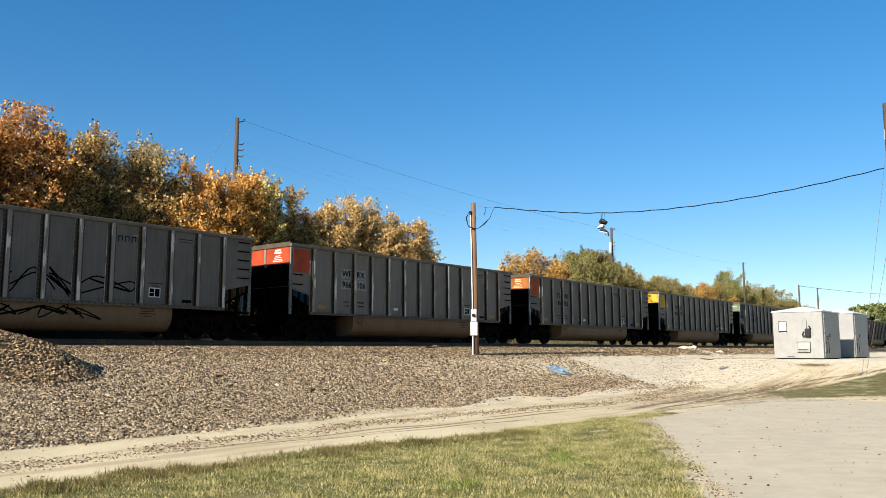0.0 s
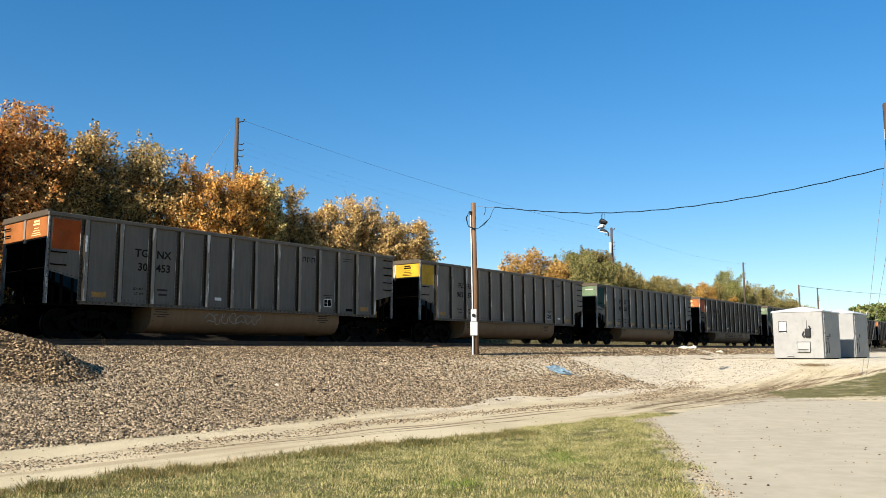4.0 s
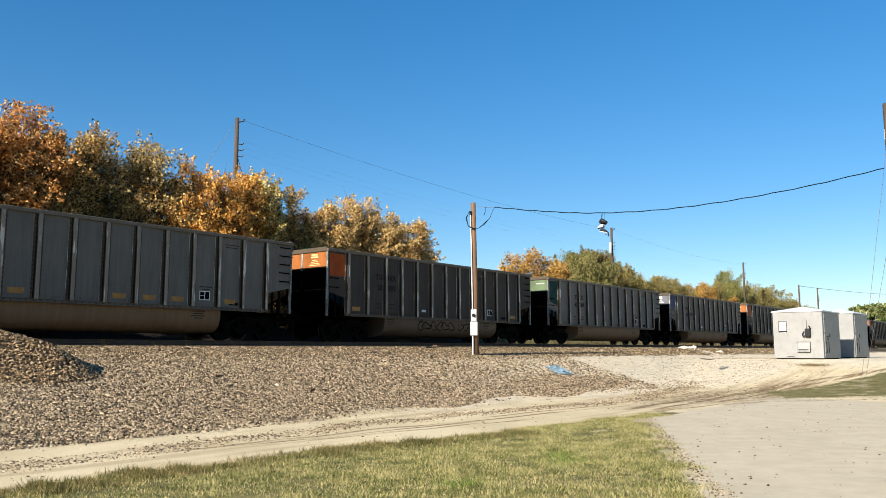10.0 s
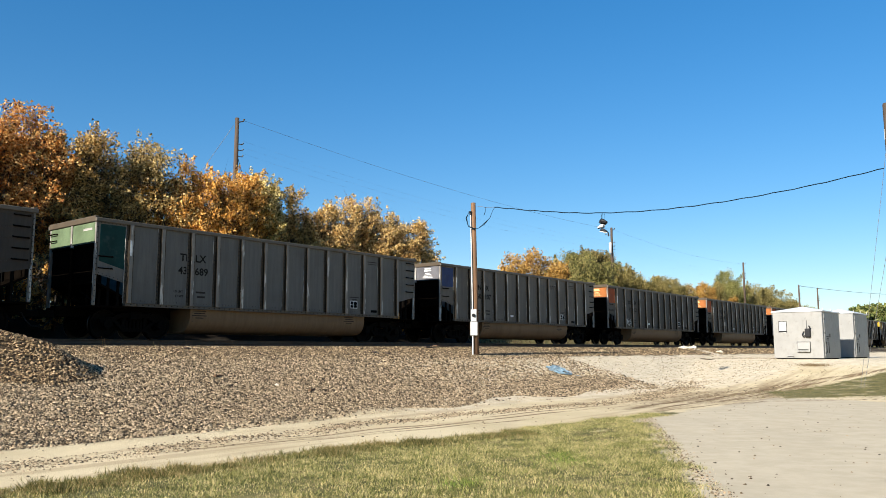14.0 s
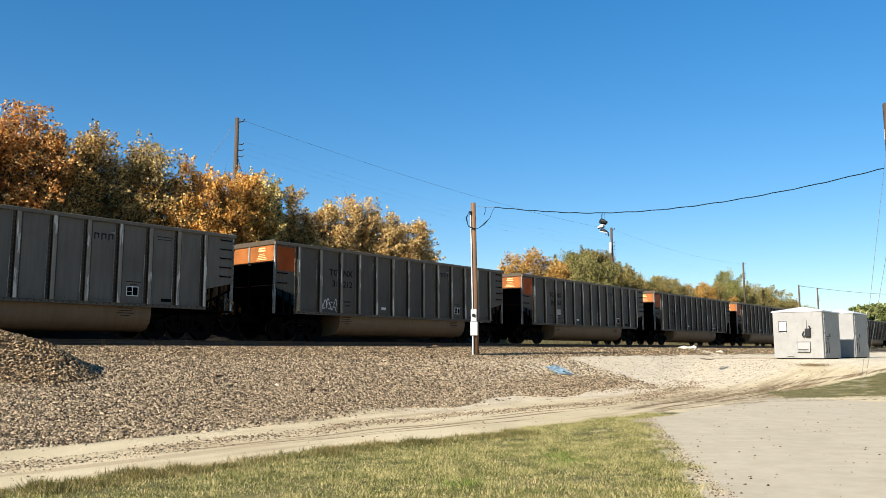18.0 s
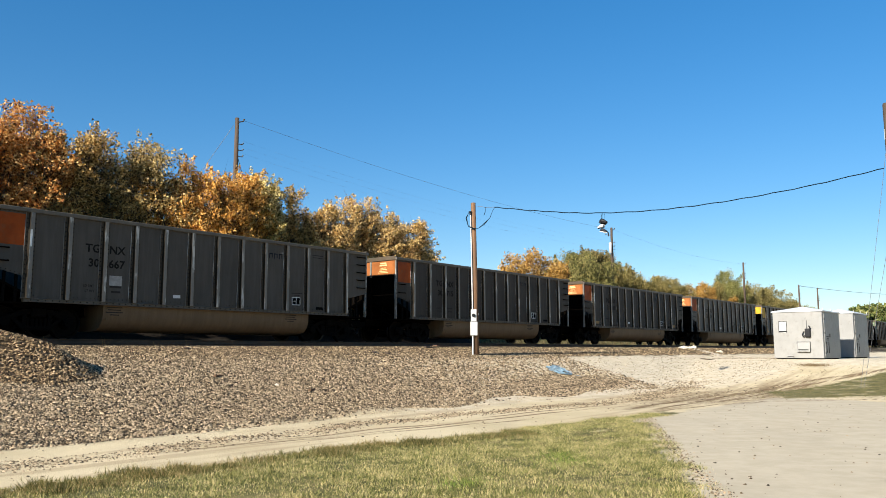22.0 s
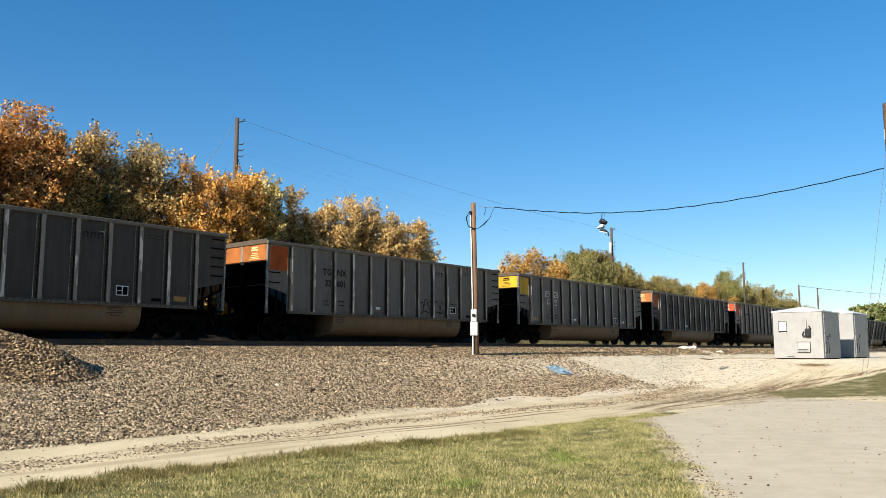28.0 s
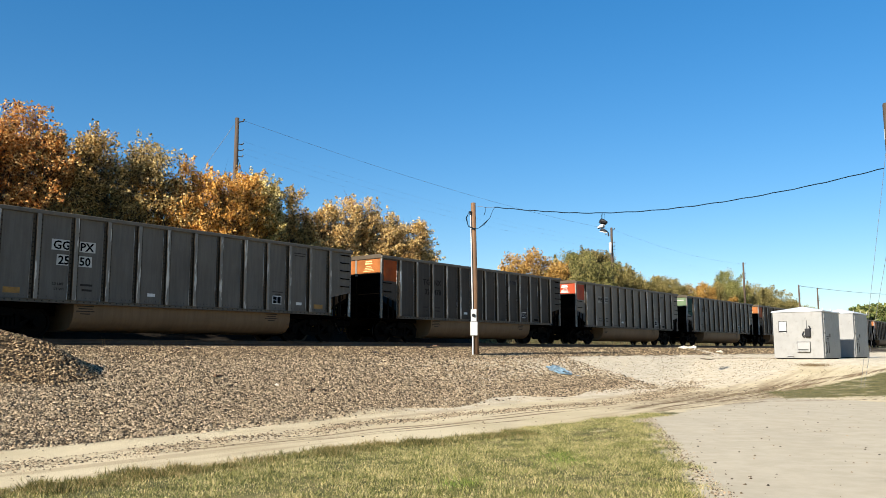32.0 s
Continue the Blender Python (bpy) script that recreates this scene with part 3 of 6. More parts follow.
def car_meshes():
    body = M_BODIES["dark"]
    MESH["post"] = post_mesh()
    MESH["plain_post"] = post_mesh(False)
    MESH["rung"] = rung_mesh()
    MESH["wheelset"] = wheelset_mesh()
    MESH["side_frame"] = side_frame_mesh()
    MESH["tub"] = tub_mesh()
    bm = boxes((1.02, 13.30, 0.0, 0.02, SILL, 3.62))
    for x in np.arange(1.30, 13.2, 0.125):
        box_bm(bm, x - 0.018, x + 0.018, -0.014, 0.0, 1.262, 1.298)
    MESH["side_sheet"] = bolted(finish(bm, "side_sheet", body))
    bm = prism(bmesh.new(), [(0.06, 2.03), (1.02, 1.79), (1.02, 3.62), (0.06, 3.62)], "y", 0.0, 0.02)
    for x in np.arange(0.14, 1.0, 0.12):
        box_bm(bm, x - 0.012, x + 0.012, -0.012, 0.0, 3.57, 3.594)
        zc = 2.03 - (x - 0.06) * 0.25 + 0.05
        box_bm(bm, x - 0.012, x + 0.012, -0.012, 0.0, zc - 0.012, zc + 0.012)
    MESH["bay_front"] = bolted(finish(bm, "end_bay", body))
    bm = prism(bmesh.new(), [(13.30, 1.79), (14.36, 2.03), (14.36, 3.62), (13.30, 3.62)], "y", 0.0, 0.02)
    for z in np.arange(2.2, 3.5, 0.32):
        box_bm(bm, 13.30, 14.34, -0.006, 0.0, z - 0.006, z + 0.006)
    MESH["bay_rear"] = finish(bm, "end_bay", body)
    bm = boxes((-0.04, CAR_LEN + 0.04, -0.075, 0.06, 3.60, TOP), bevel=0.015)
    MESH["top_chord"] = finish(bm, "top_chord", M_CHORD)
    bm = boxes((1.0, 13.34, -0.03, 0.10, 1.10, SILL), (0.9, 13.45, -0.05, 0.0, 1.185, 1.205), bevel=0.008)
    for x in np.arange(1.2, 13.3, 0.2):
        box_bm(bm, x - 0.016, x + 0.016, -0.046, -0.03, 1.136, 1.168)
    MESH["side_sill"] = bolted(finish(bm, "side_sill", M_CHORD))
    bm = boxes((0.0, 0.09, 0.0, 0.09, 1.08, 3.62), bevel=0.01)
    for z in np.arange(1.2, 3.55, 0.16):
        box_bm(bm, 0.03, 0.055, -0.014, 0.0, z - 0.014, z + 0.014)
    MESH["corner_post"] = bolted(finish(bm, "corner_post", M_POST))
    MESH["end_chord"] = finish(boxes((-0.05, 0.08, -HALF_W, HALF_W, 3.60, TOP + 0.06), bevel=0.015), "end_chord", M_FLANGE_FLAT)
    MESH["end_post"] = finish(boxes((-0.03, 0.05, -0.05, 0.05, 2.9, 3.60), bevel=0.01), "end_post", M_POST)
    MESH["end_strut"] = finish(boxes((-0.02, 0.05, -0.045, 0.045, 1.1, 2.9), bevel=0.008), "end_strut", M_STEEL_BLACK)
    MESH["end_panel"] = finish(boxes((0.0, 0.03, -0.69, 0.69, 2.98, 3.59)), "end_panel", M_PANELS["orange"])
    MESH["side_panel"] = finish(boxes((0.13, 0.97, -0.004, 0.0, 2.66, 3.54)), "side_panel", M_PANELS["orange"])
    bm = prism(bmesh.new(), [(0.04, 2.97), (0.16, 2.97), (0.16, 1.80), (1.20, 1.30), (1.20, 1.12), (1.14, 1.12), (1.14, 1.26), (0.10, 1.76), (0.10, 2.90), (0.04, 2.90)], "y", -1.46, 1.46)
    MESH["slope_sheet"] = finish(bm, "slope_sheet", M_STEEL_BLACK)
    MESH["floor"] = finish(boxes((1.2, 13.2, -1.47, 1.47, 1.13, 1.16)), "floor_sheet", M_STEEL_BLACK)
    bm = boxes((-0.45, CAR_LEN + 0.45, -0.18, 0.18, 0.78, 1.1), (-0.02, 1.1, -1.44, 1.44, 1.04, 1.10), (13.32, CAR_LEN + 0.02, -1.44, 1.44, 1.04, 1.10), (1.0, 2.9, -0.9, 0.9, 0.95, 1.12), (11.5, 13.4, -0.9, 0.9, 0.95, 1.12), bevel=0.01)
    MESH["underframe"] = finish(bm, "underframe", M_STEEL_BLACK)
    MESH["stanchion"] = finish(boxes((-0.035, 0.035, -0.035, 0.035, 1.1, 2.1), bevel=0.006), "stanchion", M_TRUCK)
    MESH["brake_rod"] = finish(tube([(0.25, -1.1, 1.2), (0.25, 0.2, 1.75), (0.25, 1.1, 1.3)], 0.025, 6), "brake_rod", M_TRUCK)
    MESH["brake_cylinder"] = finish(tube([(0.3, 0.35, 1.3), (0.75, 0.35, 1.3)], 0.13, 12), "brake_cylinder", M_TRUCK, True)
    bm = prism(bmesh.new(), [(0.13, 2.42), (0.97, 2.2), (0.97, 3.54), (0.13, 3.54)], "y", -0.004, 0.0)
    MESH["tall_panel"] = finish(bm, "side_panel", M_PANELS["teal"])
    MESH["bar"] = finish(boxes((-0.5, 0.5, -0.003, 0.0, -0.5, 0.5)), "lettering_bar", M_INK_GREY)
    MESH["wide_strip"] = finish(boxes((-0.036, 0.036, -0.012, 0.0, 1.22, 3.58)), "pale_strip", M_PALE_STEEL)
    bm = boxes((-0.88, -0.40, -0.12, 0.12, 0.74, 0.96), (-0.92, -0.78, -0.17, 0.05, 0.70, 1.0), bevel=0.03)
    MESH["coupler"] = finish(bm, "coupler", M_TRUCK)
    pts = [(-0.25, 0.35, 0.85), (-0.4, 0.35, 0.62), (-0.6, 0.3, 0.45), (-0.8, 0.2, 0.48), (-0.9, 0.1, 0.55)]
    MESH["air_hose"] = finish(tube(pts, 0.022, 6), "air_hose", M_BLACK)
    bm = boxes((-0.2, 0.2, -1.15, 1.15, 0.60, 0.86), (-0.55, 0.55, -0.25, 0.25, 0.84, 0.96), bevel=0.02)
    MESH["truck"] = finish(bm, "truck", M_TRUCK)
    MESH["stripe"] = finish(boxes((-0.028, 0.028, -0.006, 0.0, 2.62, 3.12)), "reflective_strip", M_STRIPE)
    MESH["reflector"] = finish(boxes((-0.22, 0.22, -0.004, 0.0, 1.33, 1.49)), "reflector", M_REFLECT)
    MESH["stencil"] = finish(boxes((-0.2, 0.2, -0.003, 0, 1.42, 1.72)), "stencil", M_INK_WHITE)
    MESH["stencil_field"] = finish(boxes((-0.175, 0.175, -0.006, -0.003, 1.445, 1.695)), "stencil_field", M_INK)
    MESH["stencil_mark"] = finish(boxes((-0.012, 0.012, -0.009, -0.006, 1.445, 1.695), (-0.175, -0.012, -0.009, -0.006, 1.555, 1.572)), "stencil_mark", M_INK_WHITE)
    bm = prism(bmesh.new(), [(-0.16, 0.10), (0.0, 0.13), (0.10, 0.06), (0.12, -0.1), (0.06, 0.03), (-0.04, 0.09)], "y", -0.003, 0.0)
    MESH["swoosh"] = finish(bm, "emblem_swoosh", M_INK_GREY)
    MESH["placard"] = finish(boxes((-0.13, 0.13, -0.004, 0, 1.43, 1.53)), "placard", M_INK_WHITE)


car_meshes()
BODY_PARTS = ("side_sheet", "end_bay")


def base_car():
    """One bath-tub coal gondola with all parts that every car of the train has."""
    car = thing("coal_gondola", pose(0, TRACK_Y, 0), "dusty bath-tub coal gondola with ribbed sides on the track", "rail car", "cars of the coal train")
    for side in (-1, 1):
        turn = Matrix.Diagonal((1, -side, 1, 1)) if side == 1 else Matrix.Identity(4)
        at = Matrix.Translation((0, side * HALF_W, 0)) @ (Matrix.Identity(4) if side == -1 else Matrix.Diagonal((1, -1, 1, 1)))
        put("side_sheet", MESH["side_sheet"], car, at)
        put("end_bay", MESH["bay_front"], car, at)
        put("end_bay", MESH["bay_rear"], car, at)
        put("top_chord", MESH["top_chord"], car, at)
        put("side_sill", MESH["side_sill"], car, at)
        for x in POST_X:
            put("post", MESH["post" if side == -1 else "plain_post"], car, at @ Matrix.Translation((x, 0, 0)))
        put("corner_post", MESH["corner_post"], car, at)
        put("corner_post", MESH["corner_post"], car, at @ Matrix.Translation((CAR_LEN - 0.09, 0, 0)))
        for k in range(5):
            put("rung", MESH["rung"], car, at @ Matrix.Translation((14.05, 0, 2.25 + k * 0.31)))
        for k in range(2):
            put("rung", MESH["rung"], car, at @ Matrix.Translation((0.33, 0, 2.2 + k * 0.36)))
    for x, turn in ((0.0, 0), (CAR_LEN, 180)):
        m = pose(x, 0, 0, 0, 0, turn)
        put("end_chord", MESH["end_chord"], car, m)
        put("end_post", MESH["end_post"], car, m)
        put("end_strut", MESH["end_strut"], car, m)
        put("slope_sheet", MESH["slope_sheet"], car, m)
        for sx, sy in ((0.4, -1.1), (0.4, -0.35), (0.4, 0.55), (0.4, 1.2), (0.5, -1.42), (0.82, -1.42), (0.5, 1.42), (0.82, 1.42)):
            put("stanchion", MESH["stanchion"], car, m @ pose(sx, sy, 0))
        put("brake_rod", MESH["brake_rod"], car, m)
        put("brake_cylinder", MESH["brake_cylinder"], car, m)
        for k in range(2):
            put("rung", MESH["rung"], car, m @ pose(-0.01, 1.2, 3.2 + 0.22 * k, 0, 0, -90))
        put("coupler", MESH["coupler"], car, m)
        put("air_hose", MESH["air_hose"], car, m)
    put("floor_sheet", MESH["floor"], car)
    put("underframe", MESH["underframe"], car)
    put("tub", MESH["tub"], car, None, "dust-brown rounded tub")
    for x in (1.62, CAR_LEN - 1.62):
        truck = put("truck", MESH["truck"], car, pose(x, 0, RAIL_TOP))
        for y in (-1.0, 1.0):
            put("side_frame", MESH["side_frame"], truck, pose(0, y, 0, 0, 0, 0 if y < 0 else 180))
        for dx in (-0.89, 0.89):
            put("wheelset", MESH["wheelset"], truck, pose(dx, 0, 0.457))
    stencil = put("stencil", MESH["stencil"], car, pose(10.72, -HALF_W - 0.001, 0))
    put("stencil_field", MESH["stencil_field"], stencil)
    put("stencil_mark", MESH["stencil_mark"], stencil)
    return car


def recolour(ob, material):
    ob.material_slots[0].link = "OBJECT"
    ob.material_slots[0].material = material


def bars(car, x, z, rows, mat, m=None):
    """Lines of small writing as plain bars: rows of (dx, dz, width, height)."""
    for dx, dz, w, h in rows:
        at = m @ Matrix.Translation((dx, 0, dz)) if m else pose(x + dx, -HALF_W - 0.001, z + dz)
        recolour(put("lettering_bar", MESH["bar"], car, at @ Matrix.Diagonal((w, 1, h, 1))), mat)


TUB_Z = [0.33, 0.36, 0.45, 0.62, 0.86, 1.12]
TUB_Y = [0.6, 0.92, 1.15, 1.30, 1.36, 1.36]


def scrawl(car, x, z, w, h, mat, seed, letters, on_tub=False, width=0.022, angular=False):
    """Spray-painted looping strokes, one ribbon a letter."""
    rng = random.Random(seed)
    for k in range(letters):
        cx, wid = x + w * (k + 0.5) / letters, w / letters * 0.62
        ph = [rng.uniform(0, 6.28) for _ in range(4)]
        am = [rng.uniform(0.15, 0.4) for _ in range(4)]
        pts = []
        turns = rng.choice((0.9, 1.0, 1.35, 1.7))
        for i in range(29):
            a = 6.283 * turns * i / 28
            r = 1 + am[0] * math.cos(2 * a + ph[0]) + am[1] * math.cos(3 * a + ph[1])
            pts.append((cx + wid * r * math.cos(a + ph[2]) * 0.8, z + h * 0.42 * r * math.sin(a + ph[2])))
        if angular:
            knots = [(cx + wid * 1.5 * rng.uniform(-1, 1), z + h * 0.5 * (1 if i % 2 else -1) * rng.uniform(0.2, 1)) for i in range(7)]
            pts = [tuple(q.xy) for q in smooth_path([(a, b, 0) for a, b in knots], 5)]
        bm = bmesh.new()
        prev = None
        for (px, pz), (qx, qz) in zip(pts, pts[1:]):
            d = math.hypot(qx - px, qz - pz) or 1
            ox, oz = -(qz - pz) / d * width, (qx - px) / d * width
            y = -(np.interp(pz, TUB_Z, TUB_Y) + 0.006) if on_tub else -HALF_W - 0.004
            cur = [bm.verts.new((px - ox, y, pz - oz)), bm.verts.new((px + ox, y, pz + oz))]
            if prev:
                bm.faces.new((prev[0], prev[1], cur[1], cur[0]))
            prev = cur
        part("graffiti_stroke", bm, mat, car)


def emblem(car, mat):
    """A faded company emblem as plain shapes."""
    for dx in (-0.22, 0.0, 0.22):
        bars(car, 9.72, 3.16, [(dx - 0.06, 0, 0.035, 0.2), (dx + 0.06, 0.02, 0.035, 0.16), (dx, 0.08, 0.1, 0.035)], mat)
    put("emblem_swoosh", MESH["swoosh"], car, pose(10.06, -HALF_W - 0.002, 3.2))


def lettered(car, x, z, words, ink, size=0.34, plate=False, ends_at=0):
    me = text_mesh(words, size, ink)
    w = max(v.co.x for v in me.vertices)
    if ends_at:
        x = ends_at - w
    put("lettering", me, car, pose(x, -HALF_W - 0.006, z, 90, 0, 0))
    if plate:
        recolour(put("pale_patch", MESH["bar"], car, pose(x + w / 2, -HALF_W - 0.001, z + size * 0.35) @ Matrix.Diagonal((w + 0.08, 1, size * (0.92 if plate == "white" else 1.1), 1))), M_PATCH_WHITE if plate == "white" else M_PATCH)


def dress(car, end, bay, body, marks, number, extras=""):
    """Paint one car: end and bay panels, body colour, reporting marks, small lettering and tags."""
    label = {"orange": "dark grimy coal gondola with orange end panels", "red": "grey coal gondola with red end panels", "yellow": "grey coal gondola with yellow end panels", "green": "silver-grey coal gondola with green end panels", "slate": "grey coal gondola with slate-blue end panels"}[end]
    tagged(car, label + " on the track")
    for ob in car.children:
        if ob.name.split(".")[0] in BODY_PARTS:
            recolour(ob, M_BODIES[body])
    end_mat = M_ENDS if end == "orange" else M_PANELS[end]
    pale = M_INK_CREAM if end == "orange" else M_INK if end in ("yellow", "green") else M_INK_WHITE
    for y in (-0.745, 0.745):
        recolour(put("end_panel", MESH["end_panel"], car, pose(0, y, 0), end + " painted panel"), end_mat)
        recolour(put("end_panel", MESH["end_panel"], car, pose(CAR_LEN, -y, 0, 0, 0, 180)), M_BODIES[body])
    face = pose(-0.001, -0.745, 0, 0, 0, -90)
    if end != "green":
        bars(car, 0, 0, [(0, 3.50, 0.36, 0.06), (0, 3.41, 0.42, 0.06), (0, 3.29, 0.3, 0.025), (0, 3.22, 0.42, 0.025), (0, 3.15, 0.5, 0.025), (0, 3.09, 0.6, 0.025)], pale, face)
    else:
        bars(car, 0, 0, [(0.25, 3.40, 0.55, 0.07)], M_INK_GREY, face)
    tall = end == "green"
    recolour(put("side_panel", MESH["tall_panel" if tall else "side_panel"], car, pose(0, -HALF_W, 0), bay + " painted panel"), M_PANELS[bay])
    put("reflective_strip", MESH["stripe"], car, pose(1.08, -HALF_W - 0.10, 0))
    plate = "white" if marks == "GGPX" else ("grey" if marks == "WFRX" else False)
    if marks:
        n_cut = {6: 3, 5: 2, 4: 2, 0: 0}[len(number)]
        ink = M_INK if plate else M_INK_WORN
        lettered(car, 0, 2.66, marks[:2], ink, plate=plate, ends_at=3.12)
        lettered(car, 3.41, 2.66, marks[2:], ink, plate=plate)
        if number:
            lettered(car, 0, 2.23, number[:n_cut], ink, plate=plate, ends_at=3.12)
            lettered(car, 3.41, 2.23, number[n_cut:], ink, plate=plate)
    small = M_INK_BROWN
    put("lettering", text_mesh("LD LMT", 0.10, small), car, pose(2.66, -HALF_W - 0.004, 1.62, 90, 0, 0))
    put("lettering", text_mesh("LT WT", 0.10, small), car, pose(2.72, -HALF_W - 0.004, 1.47, 90, 0, 0))
    bars(car, 3.66, 1.66, [(0, 0, 0.36, 0.06), (0.02, -0.15, 0.3, 0.06)], small)
    bars(car, 10.75, 1.80, [(0, 0.06, 0.5, 0.03), (0, -0.02, 0.25, 0.03)], small)
    bars(car, 11.75, 3.36, [(0, 0, 0.55, 0.03), (0, -0.09, 0.5, 0.025)], small)
    for x in (3.75, 10.6):
        for k, w in enumerate((0.5, 0.42, 0.55, 0.3)):
            recolour(put("lettering_bar", MESH["bar"], car, pose(x, -1.362, 1.05 - 0.075 * k) @ Matrix.Diagonal((w, 1, 0.03, 1))), M_INK_BROWN)
    for k in (((1, 2, 4, 7, 8, 9, 11) if "y" in extras else ()) if body == "silver" else ((1, 12) if "r" in extras else ())):
        put("reflector", MESH["reflector"], car, pose(POST_X[k - 1] + 0.48 if k < 13 else 13.0, -HALF_W - 0.001, 0))
    if end == "yellow":
        put("placard", MESH["placard"], car, pose(11.75, -HALF_W - 0.001, 0))
    else:
        recolour(put("data_plate", MESH["bar"], car, pose(11.95, -HALF_W - 0.001, 1.34) @ Matrix.Diagonal((0.5, 1, 0.1, 1))), M_INK)
    if "n" in extras or marks in ("WFRX", "GGPX"):
        put("placard", MESH["placard"], car, pose(5.75, -HALF_W - 0.001, 0))
    if "n" in extras:
        emblem(car, M_INK_BLUE)
    if "p" in extras:
        put("pale_strip", MESH["wide_strip"], car, pose(POST_X[8], -HALF_W - 0.10, 0), "white weathered post cover")
    if "k" in extras:
        for ob in car.children:
            if ob.name.split(".")[0] == "tub":
                recolour(ob, M_TUB_DARK)
        scrawl(car, 5.5, 0.82, 2.6, 0.36, M_INK, 3, 6, True)
        scrawl(car, 8.4, 0.84, 1.2, 0.34, M_INK, 4, 3, True)
    if "w" in extras:
        scrawl(car, 5.4, 0.84, 2.2, 0.36, M_PATCH, 7, 7, True, 0.014)
    if "t" in extras:
        scrawl(car, 2.18, 1.50, 0.95, 0.4, M_INK_WHITE, 9, 5, False, 0.017)
    if "b" in extras:
        scrawl(car, 8.25, 1.65, 1.9, 0.6, M_INK, 12, 5, False, 0.018)
    if "g" in extras:
        scrawl(car, 3.3, 1.72, 6.2, 0.85, M_INK, 17, 6, False, 0.022, True)
        scrawl(car, 3.8, 0.88, 5.2, 0.42, M_INK, 19, 6, True, 0.02, True)
    if "s" in extras:
        bars(car, 3.66, 1.85, [(0, 0, 0.4, 0.3)], M_INK_GREY)
    return car


# end paint, bay paint, body, marks, number, extras
CARS = [
    ("orange", "orange", "dark", "", "", "n"), ("orange", "orange", "dark", "", "", "n"), ("orange", "orange", "grey", "", "", "ng"),
    ("red", "red", "pale", "WFRX", "966106", "pr"), ("orange", "orange", "grey", "TGNX", "30453", "nwr"),
    ("yellow", "yellow", "pale", "FURX", "962870", "r"), ("green", "teal", "silver", "TILX", "42820", "y"),
    ("orange", "orange", "dark", "TGNX", "30093", "nkr"), ("green", "teal", "silver", "TILX", "43689", ""),
    ("slate", "blue", "grey", "PNJX", "50107", "n"), ("orange", "orange", "mid", "TGNX", "31212", "nt"), ("orange", "orange", "mid", "TGNX", "30667", "ns"),
    ("orange", "orange", "dark", "TGNX", "30715", "n"), ("orange", "orange", "dark", "TGNX", "31618", "nr"), ("orange", "orange", "grey", "TGNX", "32601", "nb"),
    ("yellow", "yellow", "grey", "GGPX", "2550", "r"), ("orange", "orange", "dark", "TGNX", "32478", "n"), ("red", "red", "pale", "WFRX", "", "p"),
    ("green", "teal", "silver", "TILX", "", ""), ("orange", "orange", "dark", "TGNX", "", "n"), ("orange", "orange", "dark", "TGNX", "", "n"),
    ("orange", "orange", "dark", "", "", "n"), ("orange", "orange", "dark", "", "", "n"), ("orange", "orange", "dark", "", "", "n"),
]
FIRST = -5
TRAIN = []
first_car = base_car()
for i, spec in enumerate(CARS):
    TRAIN.append(first_car if i == 0 else copy_thing(first_car, pose(0, TRACK_Y, 0)))
for c, spec in zip(TRAIN, CARS):
    dress(c, *spec)


def travel(t):
    """Metres along the track of the front of the car that is numbered 0."""
    return 51.255 - (6.2396 * t + 0.0093074 * t * t / 2 + 0.0320153 * t ** 3 / 1000)


# ---- track ----
def build_track():
    for y in (-0.76, 0.76):
        bm = prism(bmesh.new(), [(y - 0.07, -0.17), (y + 0.07, -0.17), (y + 0.07, -0.155), (y + 0.01, -0.13), (y + 0.01, -0.05), (y + 0.036, -0.035), (y + 0.036, -0.004), (y + 0.03, 0.0), (y - 0.03, 0.0), (y - 0.036, -0.004), (y - 0.036, -0.035), (y - 0.01, -0.05), (y - 0.01, -0.13), (y - 0.07, -0.155)], "x", -400, 700)
        ob = new("rail", finish(bm, "rail", M_RAIL))
        ob.location = (0, TRACK_Y, RAIL_TOP)
        tagged(ob, "rusty steel rail spiked to wooden ties", "rail", "rails of the track", "structure")
    me = finish(boxes((-0.115, 0.115, -1.3, 1.3, -0.36, -0.172), bevel=0.012), "tie", M_TIE)
    bed = thing("track_bed", pose(0, TRACK_Y, RAIL_TOP), "row of dark wooden ties half buried in ballast", "railway ties", kind="structure")
    for k in range(200):
        put("tie", me, bed, pose(-20 + k * 0.54, 0, 0, 0, 0, random.uniform(-1, 1)))


build_track()


